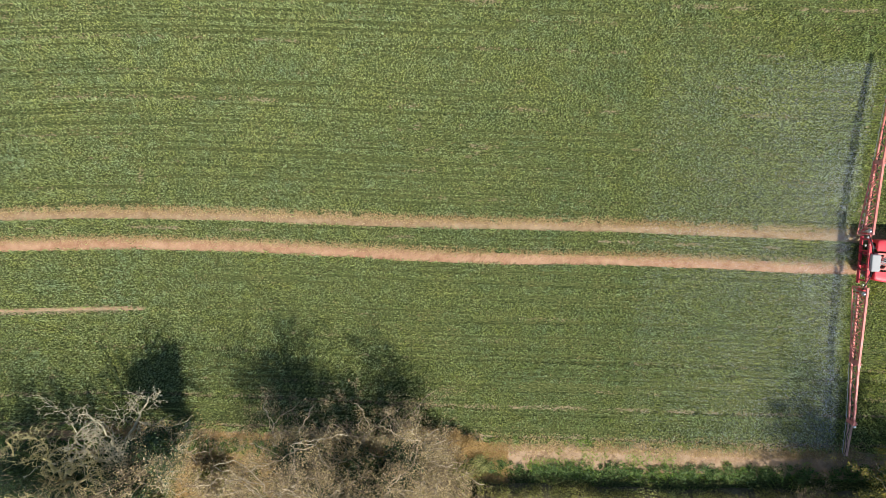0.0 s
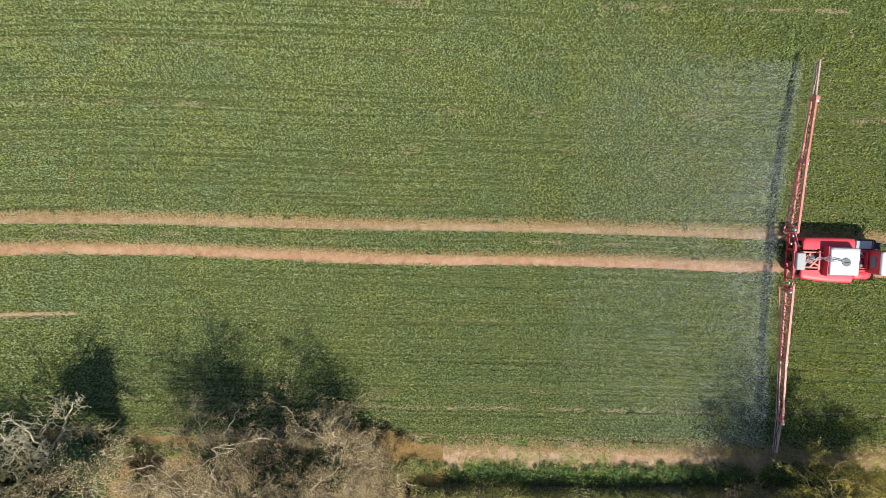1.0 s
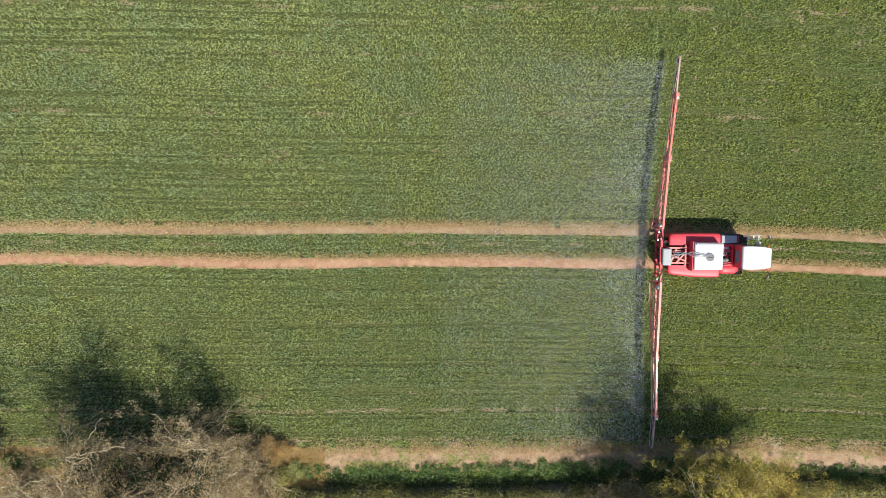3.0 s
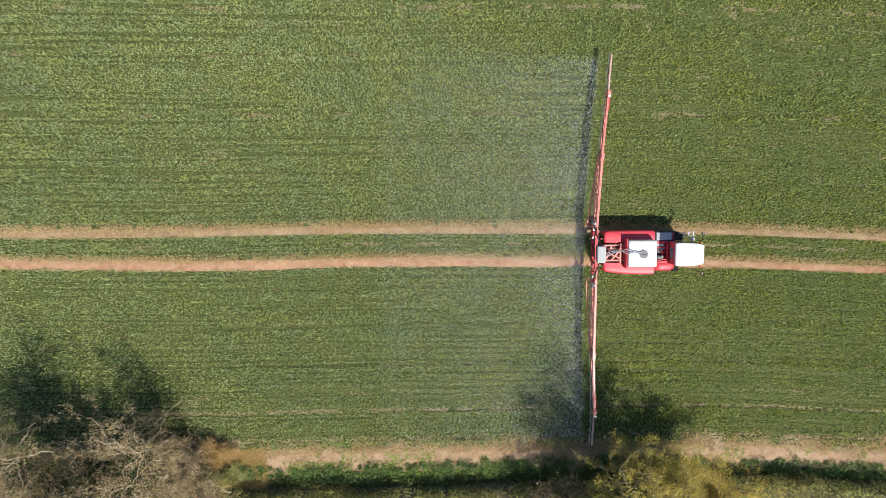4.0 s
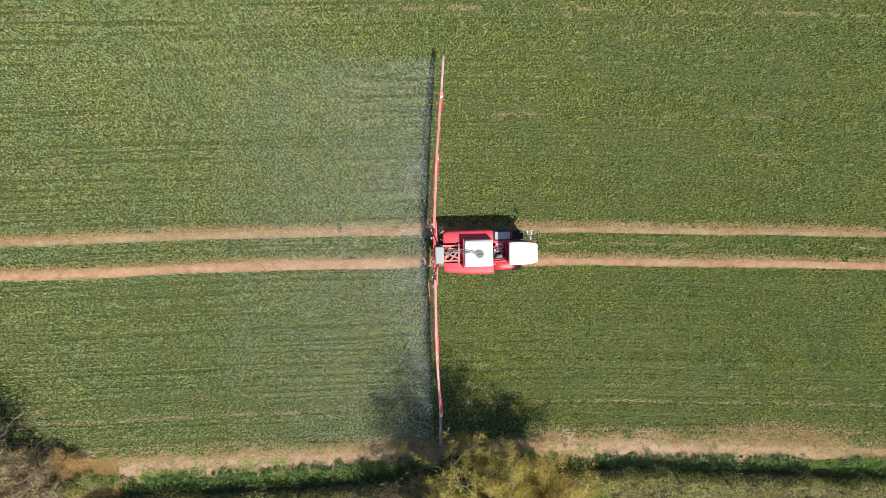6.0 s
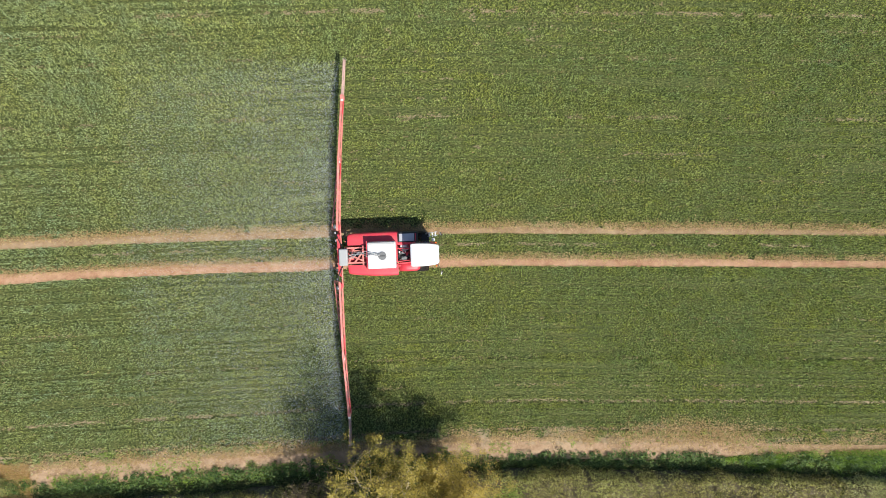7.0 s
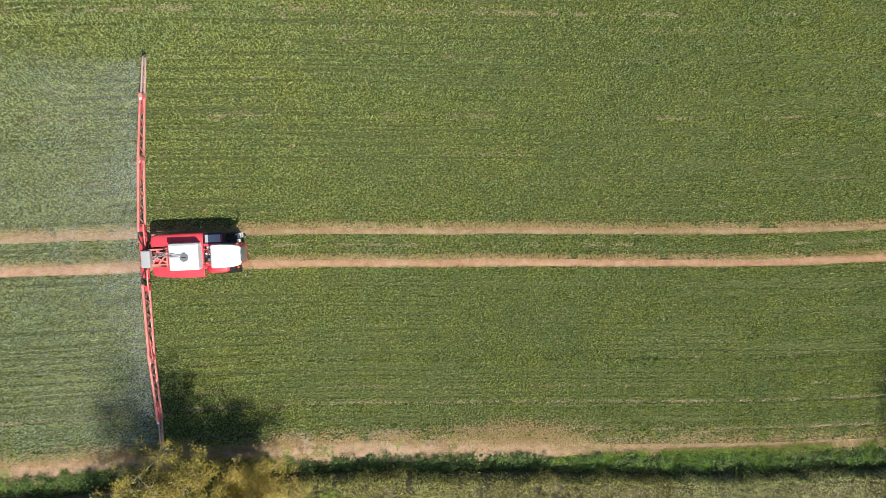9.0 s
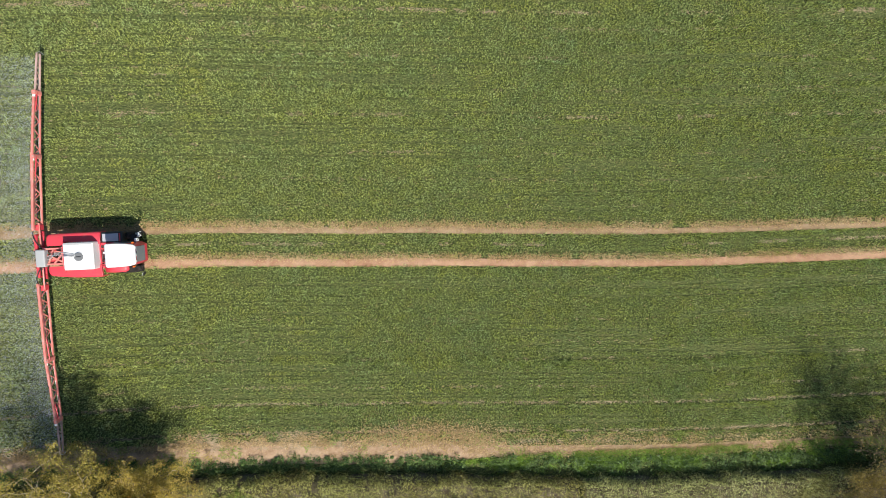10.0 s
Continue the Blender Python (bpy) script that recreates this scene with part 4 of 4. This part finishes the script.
def truss(parent, a, b, depth, width, pitch, label, hang=0.0):
    """A lattice boom section from a to b: upper and lower chords, a rear chord, and lacing between them."""
    a, b = Vector(a), Vector(b)
    up, back = Vector((0, 0, 1)), Vector((-1, 0, 0))
    paint = MAT_BOOM if depth > 0.5 else MAT_TIP
    sec = part("boom_section", beam(a + up * depth, b + up * depth * (1 - hang), 0.05 + 0.085 * depth), paint, parent, label)
    part("lower_chord", beam(a + Vector((0.05, 0, 0)), b + Vector((0.05, 0, 0)), 0.04 + 0.06 * depth), paint, sec)
    if width:
        part("rear_chord", beam(a + back * width + up * 0.1, b + back * width * 0.25 + up * 0.1, 0.06), paint, sec)
    n = max(3, int((b - a).length / pitch))
    for k in range(n):
        f, g = k / n, (k + 1) / n
        lo, hi = a.lerp(b, f), a.lerp(b, g)
        h0, h1 = depth * (1 - hang * f), depth * (1 - hang * g)
        part("brace", beam(lo + up * (0 if k % 2 else h0), hi + up * (h1 if k % 2 else 0), 0.03 + 0.03 * depth), paint, sec)
        if width:
            w0 = width * (1 - 0.75 * f)
            part("brace", beam(lo + back * w0 + up * 0.1, hi + up * h1 * 0.5, 0.045), paint, sec)
            part("brace", beam(lo + up * h0, lo + back * w0 + up * 0.1, 0.045), paint, sec)
    line = part("spray_line", rod(a + back * 0.06 - up * 0.08, b + back * 0.06 - up * 0.08, 0.02, sides=6), MAT_STEEL, sec, "steel spray line")
    smooth(part("boom_hose", hose([a.lerp(b, f) + up * (depth * 0.45 * (1 - hang * f) + 0.03 * math.sin(9 * f)) + back * (0.02 + 0.03 * math.cos(13 * f)) for f in np.linspace(0.03, 0.97, 8)], 0.022, sides=5), MAT_DARK, sec, "black feed hose"))
    return sec, line


def build_sprayer(at, turn):
    s = thing("crop_sprayer", at, "red self-propelled crop sprayer with white cab roof and unfolded boom", "sprayer", turn=turn)
    for y in (-0.42, 0.42):
        part("chassis_rail", box((5.6, 0.14, 0.22), (3.1, y, 1.02), 0.02), MAT_RED, s)
    for x in (1.75, 4.85):
        part("axle", box((0.22, 1.7, 0.2), (x, 0, 0.72), 0.03), MAT_DARK, s)
        for y in (-1.03, 1.03):
            wheel(s, x, y, 0.72 if x < 3 else 0.68)
    # mudguards and side panels
    for side, label in ((1, "glossy red rear side panel"), (-1, "glossy red rear side panel with rounded tail")):
        rings = []
        taper = 0.08 if side > 0 else 0.34
        for x, f in ((0.54, 0.78), (0.56, 0.86), (0.61, 0.93), (0.70, 0.98), (0.9, 1.0), (1.5, 1.0), (2.2, 1.0), (3.2, 1.0), (3.61, 0.99), (3.64, 0.96)):
            f *= 1 - taper * (1 - min(1, x / 2.6)) ** 1.5
            rings.append(panel_ring(x, side, 0.62, 0.62 + 0.74 * f, 1.45 + 0.47 * f ** 0.5, 0.20, 1.0))
        part("side_panel", loft(rings), MAT_RED, s, label)
        part("panel_seam", box((0.03, 0.5, 0.02), (3.64, side * 1.0, 1.85), 0.004), MAT_DARK, s)
    rings = [panel_ring(x, -1, 0.58, 0.58 + 0.60 * f, 1.25 + 0.33 * f, 0.26, 1.05) for x, f in ((3.68, 0.97), (4.2, 1.0), (4.8, 0.97), (5.0, 0.8))]
    smooth(part("front_fender", loft(rings), MAT_RED, s, "red front wheel fender"))
    part("hinge_bracket", box((0.16, 0.12, 0.14), (3.72, -0.75, 1.78), 0.02), MAT_RED, s)
    # platform with a dark glazed cover beside the engine
    part("side_cover", box((1.26, 0.66, 0.72), (4.29, 1.0, 1.46), 0.09, seg=3), MAT_DARK, s, "black plastic cover frame")
    part("cover_panel", box((0.92, 0.46, 0.03), (4.22, 1.0, 1.825), 0.01), MAT_COVER, s, "grey-blue smooth cover panel")
    part("cover_stripe", box((0.06, 0.46, 0.035), (4.76, 1.0, 1.828), 0.01), MAT_RED, s)
    part("inner_panel", box((1.25, 0.16, 0.4), (4.25, 0.62, 1.6), 0.03), MAT_RED, s)
    # main tank
    tank = part("tank", box((1.72, 1.62, 1.40), (2.68, 0, 1.92), 0.09, seg=3), MAT_WHITE, s, "white moulded plastic spray tank")
    part("tank_saddle", box((1.80, 1.66, 0.25), (2.64, 0, 1.42), 0.04), MAT_RED, s)
    part("tank_strap", box((0.07, 1.80, 0.95), (1.77, 0, 2.0), 0.02), MAT_RED, s)
    part("tank_ledge", box((1.6, 0.12, 0.06), (2.68, 0.74, 2.635), 0.02), MAT_GREY, tank)
    part("lid_ring", rod((2.72, -0.03, 2.605), (2.72, -0.03, 2.650), 0.30, sides=28), MAT_WHITE, tank)
    lid = part("lid", rod((2.72, -0.03, 2.645), (2.72, -0.03, 2.705), 0.25, sides=28), MAT_LID, tank, "dark grey round tank lid")
    part("lid_grip", box((0.3, 0.04, 0.03), (2.72, -0.03, 2.720), 0.01), MAT_DARK, lid)
    for k, (dy, r) in enumerate(((0.0, 0.028), (0.09, 0.024), (-0.08, 0.02))):
        pts = [(2.56, 0.05 + dy * 0.5, 2.69), (2.1, 0.08 + dy, 2.74), (1.65, 0.14 + dy * 1.5, 2.62), (1.3, 0.16 - dy, 2.35), (0.95, 0.02 + dy, 2.2), (0.62, -0.1 + dy, 2.05)]
        smooth(part("hose", hose(pts, r), MAT_STEEL if k == 0 else MAT_GREY, s, "grey flexible hose"))
    # rear frame between tank and boom
    for a, b in (((0.35, 0.46, 1.95), (1.78, 0.46, 1.95)), ((0.35, -0.46, 1.95), (1.78, -0.46, 1.95)), ((1.5, -0.62, 1.98), (1.5, 0.62, 1.98)),
                 ((0.95, -0.46, 1.95), (1.5, 0.2, 1.98)), ((0.55, 0.1, 1.9), (1.5, -0.35, 1.98)), ((0.6, -0.5, 1.9), (0.95, 0.4, 1.95)),
                 ((1.3, 0.46, 1.95), (1.3, 0.62, 1.5)), ((0.6, -0.2, 1.7), (1.78, -0.2, 1.7)), ((0.6, 0.25, 1.7), (1.78, 0.25, 1.7))):
        part("frame_beam", beam(a, b, 0.095), MAT_BOOM, s)
    for y in (-0.3, 0.3):
        part("lift_arm", beam((0.15, y, 1.35), (1.45, y, 1.2), 0.1), MAT_RED, s)
        part("hydraulic_ram", rod((0.2, y * 0.6, 1.5), (1.3, y * 0.6, 1.85), 0.04), MAT_STEEL, s)
    part("pump_housing", box((0.5, 0.7, 0.4), (1.15, 0, 1.35), 0.04), MAT_DARK, s)
    part("valve_block", box((0.35, 0.22, 0.3), (0.55, 0.85, 1.35), 0.03), MAT_DARK, s)
    for k in range(4):
        part("valve", rod((0.42 + 0.1 * k, 0.85, 1.48), (0.42 + 0.1 * k, 0.85, 1.62), 0.035, sides=10), MAT_STEEL if k % 2 else MAT_RED, s)
    part("rinse_tank", box((0.54, 1.04, 0.5), (0.30, -0.08, 2.0), 0.10, seg=4), MAT_GREY, s, "pale grey clean water tank")
    # engine bay
    part("engine_block", box((0.72, 0.75, 0.55), (4.0, 0.0, 1.32), 0.05), MAT_DARK, s)
    part("engine_deck", box((0.86, 1.18, 0.06), (4.0, 0.05, 1.12), 0.01), MAT_RED, s)
    part("air_filter", rod((3.86, -0.30, 1.70), (4.16, -0.30, 1.70), 0.13, sides=18), MAT_LID, s)
    part("filter_cap", rod((4.1, -0.28, 1.80), (4.1, -0.28, 1.90), 0.10, sides=18), MAT_LID, s)
    part("expansion_tank", box((0.26, 0.30, 0.22), (4.02, 0.14, 1.68), 0.07, seg=3), MAT_WHITE, s, "cream plastic coolant tank")
    smooth(part("filter_canister", rod((3.80, 0.46, 1.66), (4.24, 0.46, 1.66), 0.12, sides=18), MAT_WHITE, s, "cream filter canister"))
    part("exhaust", hose([(3.75, 0.3, 1.5), (3.9, 0.2, 1.75), (4.25, 0.25, 1.8), (4.3, 0.45, 1.6)], 0.05), MAT_STEEL, s)
    part("intake_hose", hose([(4.2, -0.28, 1.72), (4.32, -0.1, 1.7), (4.2, 0.05, 1.6)], 0.06), MAT_DARK, s)
    part("coolant_cap", rod((4.02, 0.12, 1.74), (4.02, 0.12, 1.80), 0.05, sides=12), MAT_DARK, s)
    part("fuel_filter", rod((3.74, 0.08, 1.5), (3.74, 0.08, 1.72), 0.06, sides=12), MAT_WHITE, s, "white fuel filter")
    part("battery", box((0.2, 0.26, 0.2), (4.24, -0.05, 1.62), 0.02), MAT_RED, s)
    for y0, y1 in ((0.30, 0.02), (-0.12, 0.22), (-0.45, -0.18)):
        part("engine_hose", hose([(3.66, y0, 1.62), (3.85, y0 * 0.6 + y1 * 0.4, 1.80), (4.1, y1, 1.78), (4.34, y1 * 1.2, 1.6)], 0.022), MAT_RED if y0 > 0 else MAT_STEEL, s)
    for y in (-0.50, 0.34):
        part("bay_brace", beam((3.6, y, 1.80), (4.4, y * 0.86, 1.84), 0.05), MAT_RED, s)
    part("bay_bar", beam((3.58, -0.62, 1.78), (3.58, 0.62, 1.78), 0.07), MAT_RED, s)
    part("bay_bar", beam((3.58, -0.64, 1.72), (4.5, -0.58, 1.72), 0.09), MAT_RED, s)
    part("bay_grille", box((0.05, 1.1, 0.7), (4.42, 0, 1.65), 0.01), MAT_RED, s)
    # cab
    def cab_ring(x, half, z0, z1, lean=0.0):
        return [(x + lean, -half, z1), (x + lean, half, z1), (x, half, z0), (x, -half, z0)]
    cab = part("cab", loft([cab_ring(4.52, 0.66, 1.15, 3.0), cab_ring(4.62, 0.70, 1.1, 3.02), cab_ring(5.75, 0.66, 1.1, 3.02), cab_ring(6.05, 0.52, 1.15, 2.98)]), MAT_RED, s, "red cab shell under a white roof")
    for side in (-1, 1):
        part("side_window", box((0.95, 0.03, 1.15), (5.2, side * 0.695, 2.2), 0.01, (0, 0, side * -1.8)), MAT_GLASS, cab, "tinted side window")
    part("windscreen", box((0.03, 0.92, 1.2), (6.07, 0, 2.2), 0.01), MAT_GLASS, cab, "tinted windscreen")
    part("rear_window", box((0.03, 0.7, 0.5), (4.51, 0, 2.35), 0.01), MAT_GLASS, cab, "tinted rear window")

    def roof_ring(x, half, z, thick, soft):
        pts = []
        for cx, cy, a0 in ((half - soft, z + thick - soft, 0), (-(half - soft), z + thick - soft, 90), (-(half - soft), z + soft, 180), (half - soft, z + soft, 270)):
            pts += [(x, cx + soft * math.cos(radians(a0 + d)), cy + soft * math.sin(radians(a0 + d))) for d in (0, 30, 60, 90)]
        return pts
    rings = [roof_ring(x, h, 3.0 + (0.24 - t) * 0.5, t, 0.05 if t > 0.12 else 0.03) for x, h, t in (
        (4.43, 0.60, 0.10), (4.46, 0.66, 0.18), (4.54, 0.69, 0.23), (5.0, 0.695, 0.26), (5.6, 0.665, 0.25), (5.95, 0.61, 0.22), (6.10, 0.56, 0.16), (6.14, 0.50, 0.09))]
    smooth(part("roof", loft(rings), MAT_WHITE, cab, "white moulded cab roof"))
    for y in (-0.40, 0.0, 0.40):
        part("work_light", box((0.05, 0.14, 0.08), (6.15, y, 3.05), 0.015), MAT_STEEL, cab)
    for side in (-1, 1):
        part("beacon", rod((5.98, side * 0.70, 2.98), (5.98, side * 0.70, 3.14), 0.06, sides=14, r2=0.045), MAT_ORANGE, s, "orange warning beacon")
        part("beacon_bracket", beam((5.9, side * 0.58, 2.97), (5.98, side * 0.70, 2.97), 0.03), MAT_DARK, s)
        arm = part("mirror", box((0.05, 0.20, 0.32), (6.28, side * 1.20, 2.55), 0.02, (0, 0, side * 22)), MAT_STEEL, s, "rear-view mirror on a thin arm")
        part("mirror_arm", hose([(6.02, side * 0.62, 2.8), (6.2, side * 0.9, 2.75), (6.27, side * 1.16, 2.65)], 0.016), MAT_DARK, arm)
        part("mirror_shell", box((0.05, 0.22, 0.34), (6.325, side * 1.185, 2.55), 0.02, (0, 0, side * 22)), MAT_DARK, arm)
    # ladder folded out beside the cab
    ladder = part("ladder", beam((5.35, 0.92, 1.0), (6.1, 1.06, 2.0), 0.04), MAT_WHITE, s, "folding steps to the cab door")
    part("ladder_rail", beam((5.35, 1.14, 1.0), (6.1, 1.28, 2.0), 0.04), MAT_WHITE, ladder)
    for k in range(4):
        f = (k + 0.5) / 4
        part("step", box((0.07, 0.30, 0.03), (5.35 + 0.75 * f, 1.03 + 0.14 * f, 1.0 + f), 0.008), MAT_WHITE, ladder)
    part("landing", box((0.5, 0.4, 0.04), (5.35, 0.9, 1.25), 0.01), MAT_DARK, s)
    part("wash_bottle", box((0.2, 0.2, 0.3), (5.85, 0.82, 2.1), 0.06), MAT_WHITE, s, "white hand-wash bottle")
    # boom: centre rack and hinged wings
    part("boom_rack", box((0.16, 2.5, 0.18), (0.02, 0.05, 1.95), 0.02), MAT_RED, s)
    part("boom_rack", box((0.14, 2.9, 0.14), (0.0, 0.05, 1.15), 0.02), MAT_RED, s)
    for y in (-1.2, -0.6, 0.6, 1.3):
        part("rack_post", beam((0.0, y, 1.1), (0.02, y, 1.98), 0.09), MAT_RED, s)
    for y in (-1.9, 1.75):
        part("hinge", box((0.24, 0.34, 0.6), (0.02, y, 1.5), 0.05), MAT_RED, s)
        part("hinge_pin", rod((-0.1, y, 1.05), (-0.1, y, 1.95), 0.05), MAT_STEEL, s)
        ball = bmesh.new()
        bmesh.ops.create_uvsphere(ball, u_segments=16, v_segments=10, radius=0.15, matrix=pose(-0.10, y * 1.04, 1.98))
        smooth(part("accumulator", rod((-0.10, y * 1.04, 1.6), (-0.10, y * 1.04, 1.9), 0.06, ball, 12), MAT_STEEL, s, "bright steel pressure accumulator"))
    for y in (-1.05, -0.45, 0.45, 1.0):
        part("rack_clamp", box((0.08, 0.10, 0.07), (-0.06, y, 2.05), 0.015), MAT_BOOM, s)
    for y, z in ((-1.45, 1.9), (-0.9, 1.75), (0.95, 1.8), (1.45, 1.95)):
        part("section_valve", box((0.10, 0.13, 0.12), (-0.16, y, z), 0.02), MAT_STEEL, s)
    for y in (-1.5, 1.5):
        part("fold_cylinder", rod((0.16, y * 0.45, 1.75), (0.12, y * 1.35, 1.70), 0.05), MAT_BOOM, s, "red hydraulic fold cylinder")
        part("supply_hose", hose([(0.3, y * 0.3, 1.9), (0.1, y * 0.6, 2.12), (-0.08, y * 0.95, 2.05), (-0.05, y * 1.3, 1.6)], 0.03), MAT_DARK, s)
    for y in (-0.75, -0.3, 0.2, 0.7):
        part("rack_hose", hose([(0.2, y, 1.8), (-0.1, y + 0.1, 1.98), (-0.2, y + 0.2, 1.6), (-0.12, y + 0.3, 1.1)], 0.025), MAT_DARK, s)
    joints = (
        # along the boom from the hinge outwards: forward, sideways, height
        ((0.0, 1.6, 1.25), (0.27, 5.95, 1.30), (0.62, 9.65, 1.36), (0.83, 11.95, 1.36)),
        ((0.0, -1.6, 1.25), (-0.02, -6.30, 1.25), (0.14, -10.1, 1.25), (0.08, -12.3, 1.25)),
    )
    lines = []
    for chain in joints:
        sizes = ((0.88, 0.42, 0.42, 0.15), (0.74, 0.0, 0.40, 0.25), (0.44, 0.0, 0.30, 0.4))
        for (a, b), (depth, width, pitch, hang) in zip(zip(chain, chain[1:]), sizes):
            label = "inner boom section with lattice" if depth > 0.8 else "middle boom section" if depth > 0.5 else "slim breakaway boom tip"
            sec, line = truss(s, a, b, depth, width, pitch, label, hang)
            lines.append((Vector(a), Vector(b), line))
            if depth > 0.5:
                e = Vector(b)
                part("boom_joint", box((0.22, 0.26, depth), (e.x + 0.02, e.y, e.z + depth * 0.4), 0.05), MAT_BOOM, sec)
                part("joint_pin", rod(e + Vector((0.09, 0, -0.05)), e + Vector((0.09, 0, depth)), 0.035), MAT_TIP, sec)
                part("hinge_plate", box((0.16, 0.12, 0.05), (e.x + 0.03, e.y - 0.2, e.z + depth * 0.86), 0.015), MAT_WHITE, sec, "pale hinge plate")
                part("fold_ram", rod(Vector(a).lerp(e, 0.72) + Vector((0.1, 0, depth * 0.75)), e + Vector((0.12, 0, depth * 0.6)), 0.035), MAT_RED, sec)
            else:
                part("end_guard", hose([Vector(b) + Vector((-0.1, 0, 0.2)), Vector(b) + Vector((0.02, 0.12 * (1 if b[1] > 0 else -1), 0.0)), Vector(b) + Vector((0.12, 0, -0.2))], 0.02), MAT_STEEL, sec)
    body = rod((0, 0, 0), (0, 0, -0.14), 0.03, sides=6, r2=0.018)
    nozzle_mesh = bpy.data.meshes.new("nozzle")
    body.to_mesh(nozzle_mesh)
    body.free()
    nozzle_mesh.materials.append(MAT_WHITE)
    for a, b, line in lines:
        n = int((b - a).length / 0.5)
        for k in range(n):
            ob = new("nozzle", nozzle_mesh)
            ob.parent = line
            ob.location = a.lerp(b, (k + 0.5) / n) + Vector((-0.06, 0, -0.08))
    return s, joints


SPRAYER_AT, SPRAYER_TURN = (25.0, -3.85, 0.0), -2.2
sprayer, boom_joints = build_sprayer(SPRAYER_AT, SPRAYER_TURN)


def build_mist():
    """Fine spray behind the boom: droplets thick at the nozzles, thinning as they drift back and settle."""
    g = np.random.default_rng(90)
    m = pose(*SPRAYER_AT, 0, 0, SPRAYER_TURN)
    n = 480000
    side = g.uniform(-12.2, 11.95, n)
    ax = [p[1] for p in boom_joints[1][::-1]] + [p[1] for p in boom_joints[0]]
    bx = [p[0] for p in boom_joints[1][::-1]] + [p[0] for p in boom_joints[0]]
    front = np.interp(side, ax, bx) - 0.25
    reach = 6.4 * (0.75 + 0.5 * value_noise(side, side * 0, 2.6, 91))
    back = np.abs(g.exponential(1.0, n)) * reach
    near = g.random(n) < 0.02
    back = np.where(near, g.random(n) * 1.3, back)
    x = front - back - 0.05 - 0.35 * g.random(n)
    z = 0.95 * np.exp(-back / 1.6) * (0.3 + 0.7 * g.random(n)) + 0.25 + 0.75 * g.random(n) * np.clip(back / 3, 0.15, 1)
    y = side + g.normal(0, 0.08, n) + 0.10 * back * g.normal(0, 1, n)
    keep = (back < 13) & (g.random(n) < 0.40 + 0.75 * (value_noise(x, y, 2.2, 92) * 0.65 + value_noise(x, y, 0.7, 93) * 0.35))
    c = np.stack((x, y, z), 1)[keep]
    # each droplet is a tiny facet, turned at random
    u = g.normal(size=(len(c), 3))
    u /= np.linalg.norm(u, axis=1, keepdims=True)
    w = np.cross(u, g.normal(size=(len(c), 3)))
    w /= np.linalg.norm(w, axis=1, keepdims=True)
    r = (0.0084 * (0.6 + 0.8 * g.random(len(c))))[:, None]
    verts = np.stack((c + u * r, c - 0.5 * u * r + 0.87 * w * r, c - 0.5 * u * r - 0.87 * w * r), 1).reshape(-1, 3)
    verts = verts @ np.array(m.to_3x3()).T + np.array(m.translation)
    faces = np.arange(len(c) * 3).reshape(-1, 3)
    ob = new("spray_mist", mesh_from("spray_mist", verts, faces, MAT_DROP))
    tagged(ob, "fine white spray droplets drifting behind the boom", "spray", kind="stuff")


build_mist()
